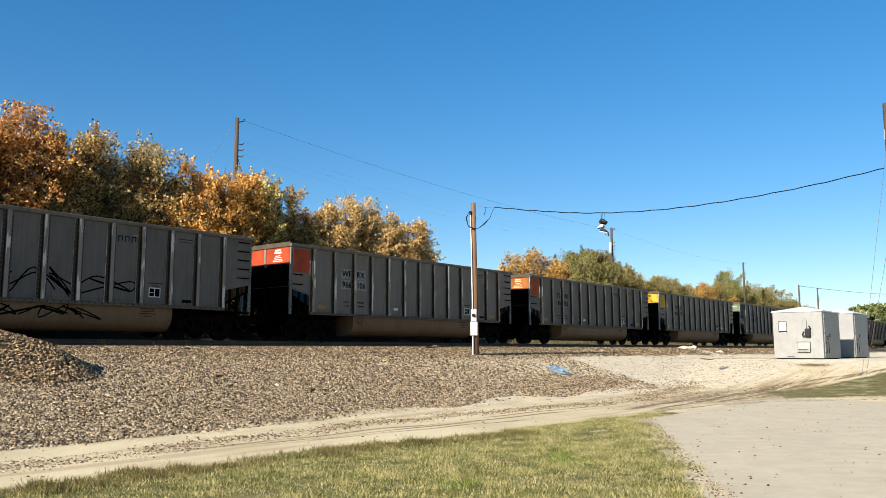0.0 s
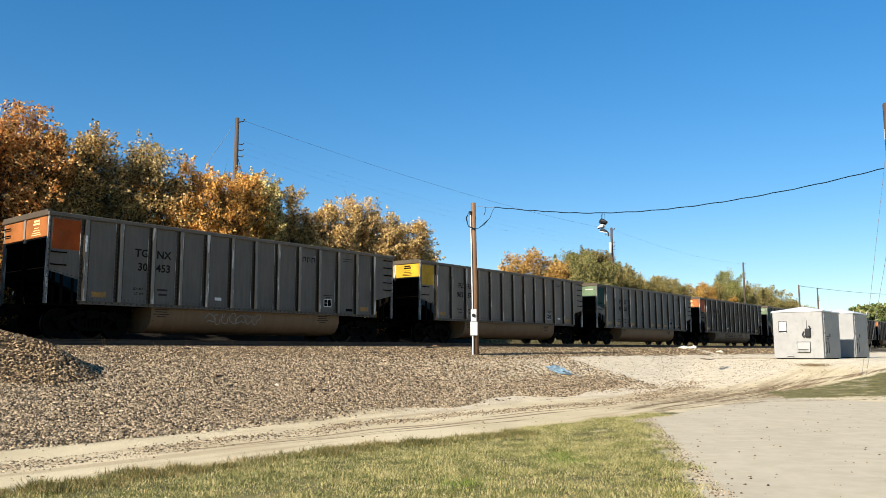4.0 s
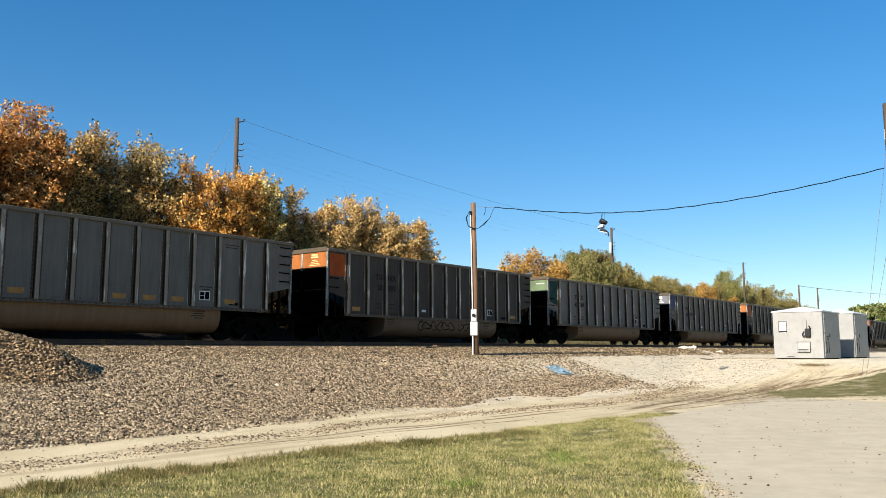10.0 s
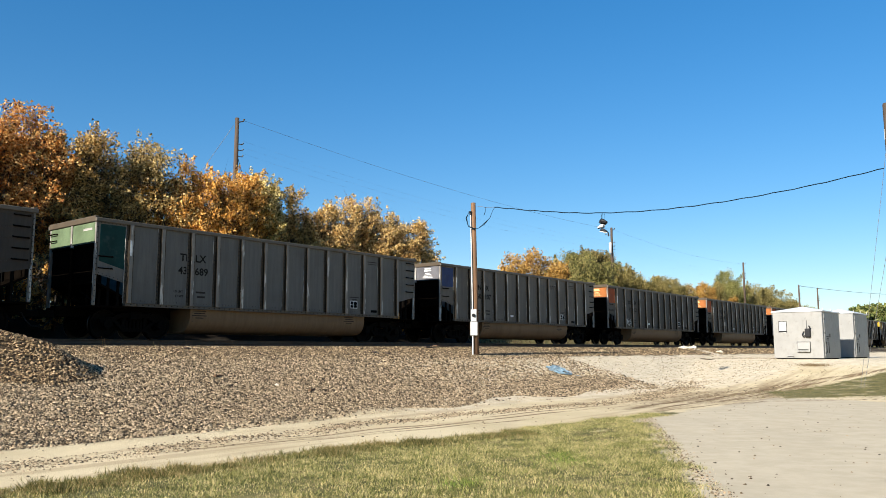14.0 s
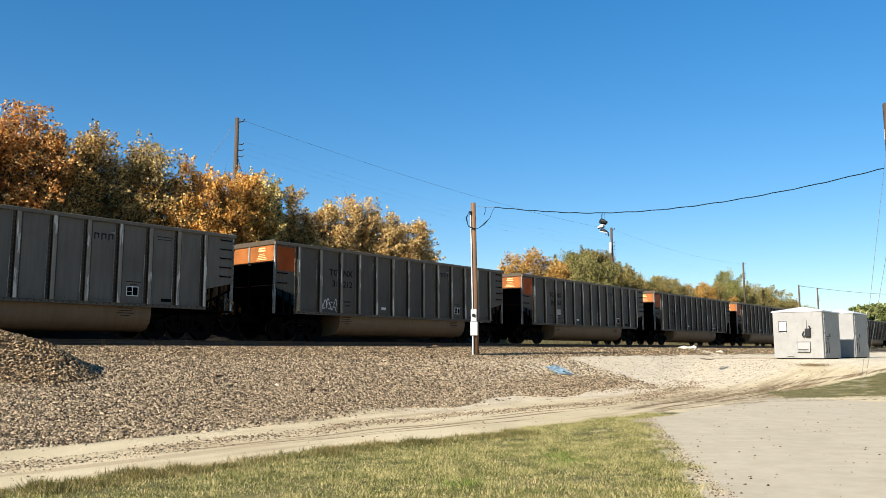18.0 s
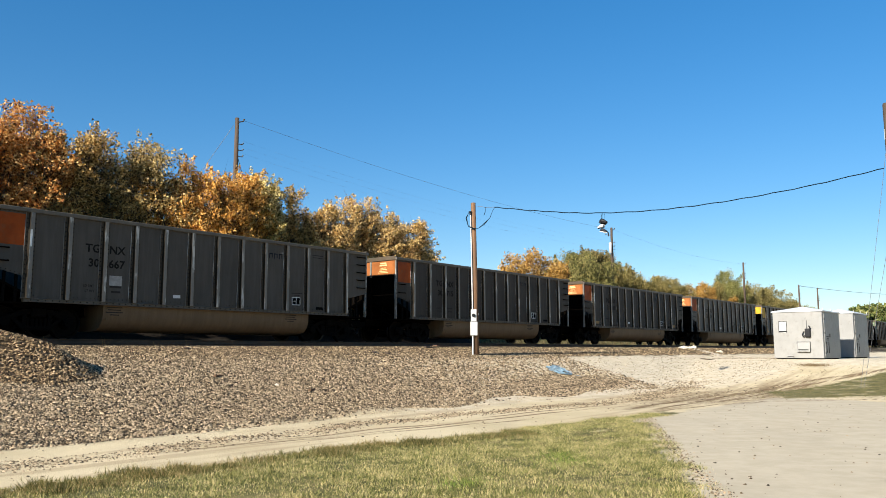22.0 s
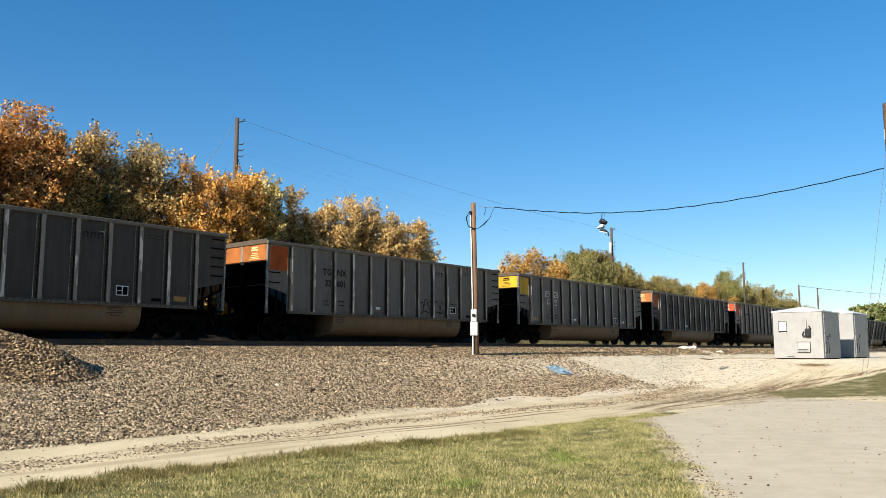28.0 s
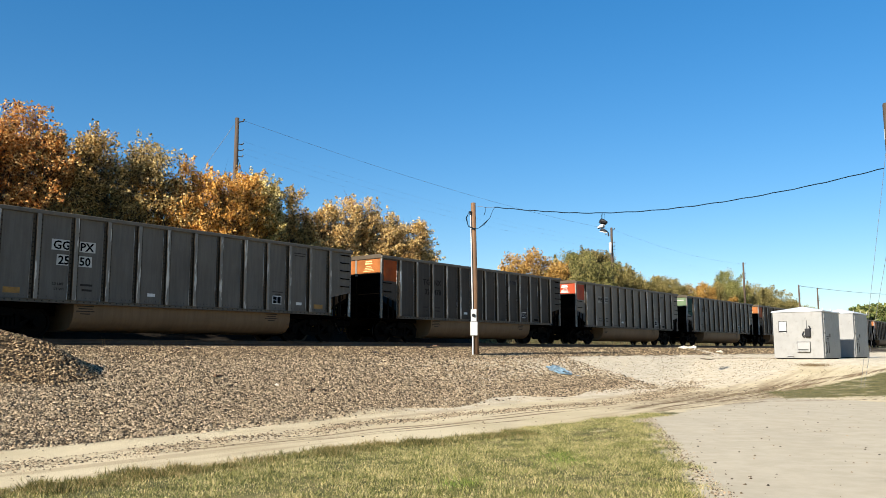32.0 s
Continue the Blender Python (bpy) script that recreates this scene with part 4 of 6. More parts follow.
# ---- stones, grass ----
def stones(name, x, y, size, mat, label, sink=0.35, flatten=0.7, zf=ground_z):
    """Loose stones as one mesh of small rough lumps."""
    rng = np.random.default_rng(5)
    base = np.array([(1, 0.7, -0.6), (-1, 0.7, -0.6), (-1, -0.7, -0.6), (1, -0.7, -0.6), (0.5, 0, 0.75), (-0.5, 0, 0.75)]) * 1.05
    tri = np.array([(0, 1, 5), (0, 5, 4), (2, 3, 4), (2, 4, 5), (1, 2, 5), (3, 0, 4)])
    n = len(x)
    v = (np.repeat(base[None], n, 0) + rng.uniform(-0.35, 0.35, (n, 6, 3))) * rng.uniform(0.75, 1.2, (n, 6, 1))
    v = v * rng.uniform(0.7, 1.25, (n, 1, 3)) * size[:, None, None]
    a = rng.uniform(0, 6.283, n)
    b = rng.uniform(-0.5, 0.5, n)
    cb, sb = np.cos(b)[:, None], np.sin(b)[:, None]
    vx, vz = v[:, :, 0] * cb - v[:, :, 2] * sb, v[:, :, 0] * sb + v[:, :, 2] * cb
    ca, sa = np.cos(a)[:, None], np.sin(a)[:, None]
    X = vx * ca - v[:, :, 1] * sa + x[:, None]
    Y = vx * sa + v[:, :, 1] * ca + y[:, None]
    Z = vz * flatten + (zf(x, y) + size * sink)[:, None]
    faces = (tri[None] + (np.arange(n) * 6)[:, None, None]).reshape(-1, 3)
    me = mesh_np(name, np.stack([X, Y, Z], -1).reshape(-1, 3), faces, mat)
    return tagged(new(name, me), label, "stones", kind="stuff")


def build_stones():
    rng = np.random.default_rng(11)
    # the slope: dense near the camera, thinner far along
    n = 185000
    x = 2.5 + rng.random(n) ** 1.3 * 29
    y = 13.4 + rng.random(n) * 8.0
    z = zones(x, y)["gravel"]
    thin = np.clip(0.75 - 0.055 * (x - 16), 0.15, 0.75) * (x > 14.5) * (y > 14.0 + 0.3 * np.sin(x))
    keep = (z + rng.normal(0, 0.3, n) > 0) | (rng.random(n) < thin)
    x, y = x[keep], y[keep]
    size = rng.uniform(0.0145, 0.031, len(x)) * (1 + 0.013 * x) * np.where(x > 18, 1.15, 1)
    high = y > 19.0 + rng.normal(0, 0.35, len(x))
    stones("ballast_stones", x[~high], y[~high], size[~high], M_BALLAST, "loose tan and grey crushed ballast stones on the slope")
    stones("shoulder_stones", x[high], y[high], size[high], M_SHOULDER, "brown ballast stones along the track shoulder")
    n = 14000
    x, y = 29 + rng.random(n) ** 1.4 * 50, 18.7 + rng.random(n) * 3.2
    stones("shoulder_stones", x, y, rng.uniform(0.03, 0.06, n), M_SHOULDER, "brown ballast stones along the track shoulder")


build_stones()


def heap_z(x, y):
    return ground_z(x, y) + np.maximum(0, heap_h(x, y))


def heap_h(x, y):
    """A tipped ridge of stone with a steep rounded end."""
    x, y = np.asarray(x, float), np.asarray(y, float)
    ax, ay, bx, by = 2.2, 20.95, 8.15, 18.3
    n = math.hypot(bx - ax, by - ay)
    dx, dy = (bx - ax) / n, (by - ay) / n
    along = (x - ax) * dx + (y - ay) * dy
    across = np.abs(-(x - ax) * dy + (y - ay) * dx)
    crest = 1.75 - 1.19 * np.clip(along, 0, n) / n
    r = np.hypot(across, np.maximum(np.maximum(0, -along), along - n))
    return crest - 0.52 * np.sqrt(r * r + 0.02) + 0.07 + 0.035 * np.sin(3.1 * x + 2 * y) * np.sin(2.3 * y)


def build_heap():
    xs, ys = np.arange(0.4, 10.0, 0.1), np.arange(15.6, 21.6, 0.1)
    gx, gy = np.meshgrid(xs, ys)
    h = heap_h(gx, gy)
    gz = ground_z(gx, gy) + np.where(h > 0, h - 0.03, -0.15)
    idx = np.arange(gx.size).reshape(gx.shape)
    faces = np.stack([idx[:-1, :-1], idx[:-1, 1:], idx[1:, 1:], idx[1:, :-1]], -1).reshape(-1, 4)
    core = new("gravel_mound", mesh_np("gravel_mound", np.stack([gx, gy, gz], -1).reshape(-1, 3), faces, M_BED, True))
    tagged(core, "heap of crushed ballast stone on the slope", "stone heap")
    rng = np.random.default_rng(3)
    n = 52000
    x, y = 0.6 + rng.random(n) * 8.8, 15.7 + rng.random(n) * 5.6
    k = heap_h(x, y) > 0.01
    ob = stones("loose_stone", x[k], y[k], rng.uniform(0.017, 0.032, k.sum()), M_HEAP, "", zf=heap_z)
    ob.parent = core
    del ob["category"]


build_heap()


def blades(name, x, y, h, mat, label, lean=0.35, width=0.012, zf=ground_z):
    rng = np.random.default_rng(8)
    n = len(x)
    a = rng.uniform(0, 6.283, n)
    dx, dy = np.cos(a) * width, np.sin(a) * width
    t = rng.uniform(0, 6.283, n)
    l = rng.uniform(0.1, 1.0, n) * lean * h
    z = zf(x, y)
    v = np.empty((n, 3, 3))
    v[:, 0] = np.stack([x - dx, y - dy, z - 0.01], -1)
    v[:, 1] = np.stack([x + dx, y + dy, z - 0.01], -1)
    v[:, 2] = np.stack([x + np.cos(t) * l, y + np.sin(t) * l, z + h], -1)
    faces = np.arange(n * 3).reshape(-1, 3)
    return tagged(new(name, mesh_np(name, v.reshape(-1, 3), faces, mat)), label, "grass", kind="stuff")


M_GRASS = leaf_mat("grass_blade", [(0.0, (0.03, 0.039, 0.011)), (0.35, (0.148, 0.157, 0.046)), (0.72, (0.305, 0.28, 0.093)), (1.0, (0.55, 0.445, 0.215))], 2.2, 0.3)
M_PATCH_GRASS = leaf_mat("patch_blade", [(0.0, (0.106, 0.099, 0.0396)), (0.5, (0.142, 0.13, 0.0528)), (1.0, (0.185, 0.162, 0.0726))], 0.9, 0.3)
M_GREEN_TUFT = leaf_mat("green_tuft_blade", [(0.0, (0.07, 0.11, 0.018)), (0.5, (0.17, 0.235, 0.04)), (1.0, (0.30, 0.34, 0.08))], 1.5, 0.3)
M_FRINGE = leaf_mat("fringe_blade", [(0.0, (0.045, 0.0518, 0.0132)), (0.4, (0.11, 0.1083, 0.0296)), (0.75, (0.2, 0.1648, 0.0544)), (1.0, (0.4, 0.2919, 0.1318))], 1.2)
M_WEED = leaf_mat("brown_weed", [(0.0, (0.09, 0.0565, 0.0231)), (0.5, (0.18, 0.1177, 0.0494)), (1.0, (0.3, 0.2071, 0.0988))])
M_VERGE = leaf_mat("verge_blade", [(0.0, (0.04, 0.03, 0.014)), (0.5, (0.11, 0.08, 0.04)), (1.0, (0.24, 0.18, 0.10))])


def build_grass():
    rng = np.random.default_rng(21)
    n = 560000
    x = 1.5 + rng.random(n) * 17.5
    y = 2.0 + rng.random(n) * 8.0
    k = (zones(x, y)["turf"] + rng.normal(0, 0.12, n) > 0) & (x > 1.5) & (y > 0.35 * x - 1)
    x, y = x[k], y[k]
    patchy = np.sin(x * 1.7 + 1.3 * np.sin(y * 1.1)) * np.sin(y * 2.1 + np.sin(x * 0.8)) * 0.35 + np.sin(x * 5.1 + y * 3.3) * np.sin(y * 6.7 - x * 2.2) * 0.3
    k = rng.random(len(x)) < (0.75 + patchy * 0.9) * np.where(((x - 14) / 0.9) ** 2 + ((y - 7.6) / 0.3) ** 2 < 1, 0.25, 1)
    x, y = x[k], y[k]
    blades("lawn_grass", x, y, (0.012 + 0.038 * rng.random(len(x)) ** 2 * (1 + 1.3 * patchy[k])), M_GRASS, "short patchy green and straw lawn grass", width=0.0068, lean=1.5)
    for tx, ty, spread in ((9.88, 5.86, 0.28), (7.6, 5.91, 0.22), (10.5, 6.3, 0.2)):
        n = 420
        x, y = tx + rng.normal(0, spread, n), ty + rng.normal(0, spread * 0.7, n)
        blades("green_tuft", x, y, 0.02 + 0.045 * rng.random(n) ** 2, M_GREEN_TUFT, "fresh green tuft in the dry lawn", width=0.006, lean=1.3)
    n = 26000
    x = 3.5 + rng.random(n) ** 1.2 * 9.5
    y = lawn_edge(x) - 0.22 + 0.22 * np.sin(2.1 * x) * np.sin(5.3 * x + 1) + rng.normal(0, 0.22, n)
    k = rng.random(n) < 0.35 + 0.65 * (np.sin(x * 2.3) * np.sin(x * 0.9 + 1) > -0.15)
    clump = np.clip(0.55 + 0.6 * np.sin(x * 3.1 + 1) * np.sin(x * 7.3 + 2) + 0.35 * np.sin(x * 13.7), 0.15, 1.4)
    blades("fringe_grass", x[k], y[k], 0.025 + 0.10 * clump[k] * rng.random(k.sum()) ** 1.5, M_FRINGE, "taller dull green grass fringe along the lane", width=0.007, lean=1.2)
    n = 50000
    x, y = -4 + rng.random(n) * 12, -3.5 + rng.random(n) * 8
    k = (zones(x, y)["turf"] + rng.normal(0, 0.16, n) > 0) & ((x < 1.5) | (y < 2.0) | (y < 0.35 * x - 1))
    blades("lawn_grass", x[k], y[k], 0.018 + 0.06 * rng.random(k.sum()) ** 2, M_GRASS, "short patchy lawn grass in the yard", width=0.008, lean=1.1)
    n = 30000
    x, y = 26.5 + rng.random(n) * 16, 3.0 + rng.random(n) * 7.5
    k = zones(x, y)["turf"] + rng.normal(0, 0.3, n) > 0
    x, y = x[k], y[k]
    half = rng.random(len(x)) < 0.45
    blades("lawn_grass", x[half], y[half], rng.uniform(0.015, 0.04, half.sum()), M_PATCH_GRASS, "patch of short grass beside the pale pad", width=0.012, lean=1.0)
    blades("lawn_grass", x[~half], y[~half], rng.uniform(0.015, 0.035, (~half).sum()), M_PATCH_GRASS, "dull short grass patch beside the pale pad", width=0.012, lean=1.0)
    n = 20000
    x, y = 38 + rng.random(n) * 110, 27.6 + rng.random(n) ** 1.5 * 6
    blades("verge_grass", x, y, rng.uniform(0.08, 0.3, n), M_VERGE, "tall dry grass behind the track", width=0.03)


build_grass()


# ---- trees ----
def tree(x, y, h, r, mat, seed, label, leaves=24000, leaf=0.1, name="tree", category="tree", group="trees behind the track", n_cl=90, low=0.06, spray=90, dense=1.0, share=0.2, sweep=0.0):
    """A tapered trunk with limbs and a crown of many leaf clumps and sprays of twigs."""
    rng = np.random.default_rng(seed)
    z0 = float(ground_z(x, y))
    t = thing(name, pose(x, y, z0 - 0.05), label, category, group)
    th = h * 0.5
    lean = rng.uniform(-0.06, 0.06, 2)
    tr = 0.016 * h
    part("trunk", tube([(lean[0] * th * f, lean[1] * th * f, th * f) for f in (0, 0.3, 0.6, 1.0)], [tr * 1.3, tr, tr * 0.85, tr * 0.6], 8), M_BARK, t, smooth_shade=True)
    u = rng.uniform(0, 6.283, n_cl)
    v = rng.uniform(-1, 1, n_cl)
    rad = rng.uniform(0.25, 1.0, n_cl) ** 0.5
    w = np.sqrt(1 - np.abs(v) ** 2.2) * rad
    bumps = 1 + 0.16 * np.sin(3 * u + seed) + 0.1 * np.sin(5 * u + 2 * seed)
    cen = np.stack([np.cos(u) * w * r * bumps, np.sin(u) * w * r * bumps, h * (low + (0.95 - low) * (0.5 + 0.5 * v * rad))], -1)
    cr = rng.uniform(0.12, 0.21, n_cl) * (0.55 * r + 0.12 * h) * dense
    for i in range(0, n_cl, 8):
        c = cen[i]
        s = float(np.clip(c[2] * 0.5, th * 0.2, th))
        part("limb", tube([(lean[0] * s, lean[1] * s, s), tuple(c * 0.5 + np.array((0, 0, s * 0.52))), tuple(c)], [tr * 0.5, tr * 0.3, tr * 0.08], 5), M_BARK, t)
    per = int(leaves * (1 - share)) // n_cl
    pts = []
    for k in range(n_cl):
        d = rng.normal(0, 1, (per, 3))
        d /= np.linalg.norm(d, axis=1)[:, None]
        pts.append(cen[k] + d * (cr[k] * rng.random(per) ** 0.4 * rng.uniform(0.7, 1.4, per))[:, None])
    per = int(leaves * share) // spray
    for k in range(spray):
        c = cen[rng.integers(n_cl)]
        d = np.array((c[0] / r, c[1] / r, (c[2] - h * 0.45) / (h * 0.5))) + rng.normal(0, 0.45, 3) + np.array((sweep, -sweep, 0.2))
        d /= np.linalg.norm(d)
        f = rng.random((per, 1)) ** 0.8
        pts.append(c + d * f * rng.uniform(0.05, 0.13) * h + rng.normal(0, 1, (per, 3)) * (0.02 * h * (1.2 - f)))
    c = np.concatenate(pts)
    n = len(c)
    a = rng.normal(0, 1, (n, 3))
    a /= np.linalg.norm(a, axis=1)[:, None]
    b = np.cross(a, rng.normal(0, 1, (n, 3)))
    b /= np.linalg.norm(b, axis=1)[:, None]
    s = (leaf * rng.uniform(0.6, 1.25, n))[:, None]
    vv = np.stack([c - a * s * 0.75 - b * s * 0.62, c - a * s * 0.75 + b * s * 0.62, c + a * s * 1.1], 1).reshape(-1, 3)
    vv[:, 2] = np.maximum(vv[:, 2], 0.06)
    if leaf < 0.092:
        n = 2200
        c0 = cen[rng.integers(0, n_cl, n)] * rng.uniform(0.8, 1.02, (n, 1)) + rng.normal(0, 0.12, (n, 3))
        d = np.stack([c0[:, 0] / r, c0[:, 1] / r, np.full(n, 0.8)], -1) + rng.normal(0, 0.5, (n, 3))
        d *= (rng.uniform(0.25, 0.7, n) / np.linalg.norm(d, axis=1))[:, None]
        w = np.cross(d, rng.normal(0, 1, (n, 3)))
        w *= 0.011 / np.linalg.norm(w, axis=1)[:, None]
        tw = np.stack([c0 - w, c0 + w, c0 + d], 1).reshape(-1, 3)
        tw[:, 2] = np.maximum(tw[:, 2], 0.06)
        tagged(put("bare_twig", mesh_np("bare_twig", tw, np.arange(n * 3).reshape(-1, 3), M_BARK), t), kind="stuff")
    put("crown", mesh_np("crown", vv, np.arange(len(vv)).reshape(-1, 3), mat), t)
    return t


def autumn(name, dark, mid, light, tip):
    # leaf colours spread wide: dark end imitates shade in gaps, tip sunlit leaves
    return leaf_mat(name, [(0.16, dark), (0.40, mid), (0.66, light), (0.92, tip)], 0.5, 0.28)


LEAF = {
    # darker leaf copy for far growth; its shade is put into the colour
    "far_shade": autumn("leaf_shaded_brown_green", (0.0279, 0.026, 0.00837), (0.112, 0.0977, 0.0298), (0.223, 0.186, 0.0558), (0.428, 0.335, 0.13)),
    "far": autumn("leaf_far_green", (0.0279, 0.0418, 0.0121), (0.0791, 0.102, 0.0279), (0.14, 0.163, 0.0465), (0.242, 0.237, 0.0791)),
    "orange": autumn("leaf_orange", (0.04, 0.016, 0.006), (0.40, 0.15, 0.033), (0.58, 0.25, 0.058), (0.74, 0.45, 0.16)),
    "gold": autumn("leaf_gold", (0.056, 0.0242, 0.0066), (0.44, 0.20, 0.033), (0.66, 0.33, 0.065), (0.80, 0.48, 0.14)),
    "amber": autumn("leaf_amber", (0.0651, 0.0335, 0.00837), (0.288, 0.153, 0.0326), (0.437, 0.246, 0.0558), (0.577, 0.353, 0.107)),
    "olive": autumn("leaf_olive", (0.028, 0.019, 0.007), (0.225, 0.14, 0.038), (0.45, 0.275, 0.08), (0.68, 0.46, 0.175)),
    # darker copy of olive, with the trees' shade in the leaf colour
    "olive_shade": autumn("leaf_shaded_olive", (0.018, 0.013, 0.005), (0.145, 0.10, 0.031), (0.35, 0.24, 0.078), (0.64, 0.47, 0.20)),
    "tan": autumn("leaf_tan", (0.0436, 0.0252, 0.00738), (0.30, 0.18, 0.052), (0.62, 0.39, 0.125), (0.85, 0.6, 0.26)),
    "green": autumn("leaf_green", (0.0277, 0.0297, 0.00939), (0.103, 0.101, 0.0312), (0.197, 0.183, 0.0547), (0.348, 0.297, 0.11)),
    "fresh": autumn("leaf_fresh_green", (0.0395, 0.0437, 0.0117), (0.146, 0.149, 0.0391), (0.253, 0.242, 0.0664), (0.395, 0.352, 0.125)),
    "straw": autumn("leaf_straw_green", (0.0316, 0.0279, 0.00884), (0.14, 0.116, 0.0335), (0.26, 0.209, 0.0651), (0.409, 0.316, 0.116)),
    "dome": autumn("leaf_dome_brown_green", (0.0186, 0.0158, 0.00558), (0.0791, 0.067, 0.0205), (0.177, 0.14, 0.0446), (0.316, 0.233, 0.0837)),
    "mixed": autumn("leaf_mixed", (0.046, 0.0391, 0.0126), (0.253, 0.196, 0.0517), (0.517, 0.38, 0.103), (0.9, 0.69, 0.299)),
}
# x, y, height, crown radius, leaves, rightward sweep of the sprays
# unseen trees left of the view, added to shade the ground behind the train
UNSEEN_SHADE_TREES = [
    (-22, 29.6, 8.5, 3.2, "olive", 0), (-15, 29.2, 8, 3, "mixed", 0), (-8, 28.9, 7.5, 2.7, "orange", 0), (-2, 28.8, 7.2, 2.6, "olive", 0), (3.5, 28.8, 5.6, 2.3, "orange", 0), (7.4, 29, 4.6, 1.8, "orange", 0),
]
ROW_TREES = [
    (8.8, 32.2, 8.7, 2.2, "orange", 0), (11.7, 31.6, 8.15, 1.7, "orange", 0), (13.3, 32, 8.55, 1.7, "orange", 0), (14.9, 32.3, 8.15, 1.6, "olive", 0), (15.9, 32.5, 8.55, 2.35, "olive", 0), (18.2, 32, 8.25, 2.1, "olive_shade", 0),
]
GOLD_TREES = [
    (19.4, 31, 7.1, 1.6, "gold", 0), (19.8, 30.3, 5.2, 1.6, "gold", 0), (21.2, 31, 7.55, 1.8, "gold", 0), (23, 31.3, 7.4, 1.5, "gold", 0.2),
]
TAN_TREES = [
    (25, 33, 8.2, 1.6, "mixed", 0.2), (26.8, 32.5, 7.6, 1.4, "olive", 0.3), (28.4, 31.5, 6.4, 1.6, "tan", 0.3), (31.2, 32, 7.6, 1.8, "tan", 0.2), (33.5, 31.5, 7.15, 1.6, "tan", 0.4), (35.6, 31.5, 6.75, 1.4, "tan", 1.1), (29.8, 31.8, 6.5, 1.5, "tan", 0.3), (32.4, 32.2, 6.9, 1.4, "tan", 0.3), (34.6, 32, 6.5, 1.3, "tan", 0.5), (24, 31.6, 7.2, 1.3, "mixed", 0.2),
]
BACK_TREES = [
    (14.6, 35.5, 8.1, 2.9, "olive_shade", 0), (20.5, 35.5, 7.4, 3.1, "olive_shade", 0), (26.5, 35.5, 7.0, 3.2, "olive", 0), (32.5, 35, 6.6, 3.3, "olive", 0), (9, 35.5, 9.2, 3.1, "olive_shade", 0),
]
FAR_TREES = [
    (58.4, 38, 7.6, 3.2, "amber", 0), (67.2, 38, 8.3, 3.5, "green", 0), (73.6, 41, 9.3, 2.2, "dome", 0), (76.1, 41.3, 10.0, 2.6, "dome", 0), (78.8, 41, 9.5, 2.2, "dome", 0), (74.1, 37, 7.6, 2.6, "straw", 0.2), (79, 38.5, 7.6, 2.8, "straw", 0.2), (83.6, 38, 7.1, 2.6, "straw", 0.3), (91.2, 39, 7.4, 2.8, "far_shade", 0.2),
]
FAR_WOODS = [
    (97.8, 38, 7, 2.4, "amber", 0), (103, 38.6, 7.9, 2.3, "straw", 0), (108.9, 38.5, 9.6, 2.6, "fresh", 0), (104.2, 36, 5.6, 0.84, "amber", 0), (113.5, 38.5, 8, 2.8, "straw", 0.2), (118.5, 38, 8.5, 3.4, "far_shade", 0.2), (127.5, 38, 8.3, 3.1, "far_shade", 0.2), (137, 38, 6.9, 2.9, "far_shade", 0.2), (143.5, 38, 6.4, 2.6, "far_shade", 0.2),
]
LABELS = {
    "far_shade": "dense far tree with brown-green leaves darkened for shade", "orange": "tree with thick rust-orange autumn leaves", "gold": "rounded tree with golden autumn leaves", "amber": "rounded tree with amber-yellow autumn leaves",
    "olive": "tree with thinning olive and brown leaves", "dome": "domed tree with dark brown-green leaves", "olive_shade": "tree with olive leaves darkened for shade", "tan": "wispy tree with pale tan autumn leaves", "green": "broad tree with dull green leaves", "fresh": "tree with fresh yellow-green leaves", "straw": "tree with straw-green thinning leaves", "mixed": "tree with mixed green and golden leaves",
}
for i, (x, y, h, r, k, sweep) in enumerate(UNSEEN_SHADE_TREES + ROW_TREES + GOLD_TREES + TAN_TREES + BACK_TREES + FAR_TREES + FAR_WOODS):
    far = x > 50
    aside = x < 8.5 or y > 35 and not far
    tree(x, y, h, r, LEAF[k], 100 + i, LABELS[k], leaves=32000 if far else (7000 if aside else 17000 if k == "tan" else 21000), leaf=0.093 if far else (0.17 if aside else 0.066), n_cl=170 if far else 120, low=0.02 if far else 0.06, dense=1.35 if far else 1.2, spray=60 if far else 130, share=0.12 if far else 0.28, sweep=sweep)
for i, (x, y, h, r) in enumerate([(250, 42, 11.5, 9), (275, 48, 13, 11), (310, 52, 14, 13), (350, 47, 15, 15), (232, 44, 10, 8)]):
    tree(x, y, h, r, LEAF["far"], 300 + i, "far broad tree with dull green leaves", leaves=12000, leaf=0.5)
# shrubs left of the view are unseen, added for shade on the strip
for i in range(22):
    tree(-16 + i * 2.5 + random.uniform(-0.6, 0.6), 29.9 + random.uniform(-0.4, 0.5), random.uniform(2.2, 3.2), random.uniform(1.5, 2.0), LEAF[("olive", "mixed", "olive", "gold")[i % 4]], 400 + i, "low brushy shrub with thin brown-green leaves", leaves=5000, leaf=0.09, name="shrub", category="shrub", group="shrubs under the trees", n_cl=40, spray=30)
for i in range(30):
    tree(44 + i * 3.7 + random.uniform(-1, 1), 31.5 + random.uniform(-0.5, 2.5), random.uniform(1.6, 3.0), random.uniform(1.5, 2.4), LEAF[("far_shade", "far_shade", "green", "olive")[i % 4]], 450 + i, "low brushy shrub with thin brown-green leaves", leaves=2600, leaf=0.14, name="shrub", category="shrub", group="shrubs under the trees", n_cl=30, spray=20)
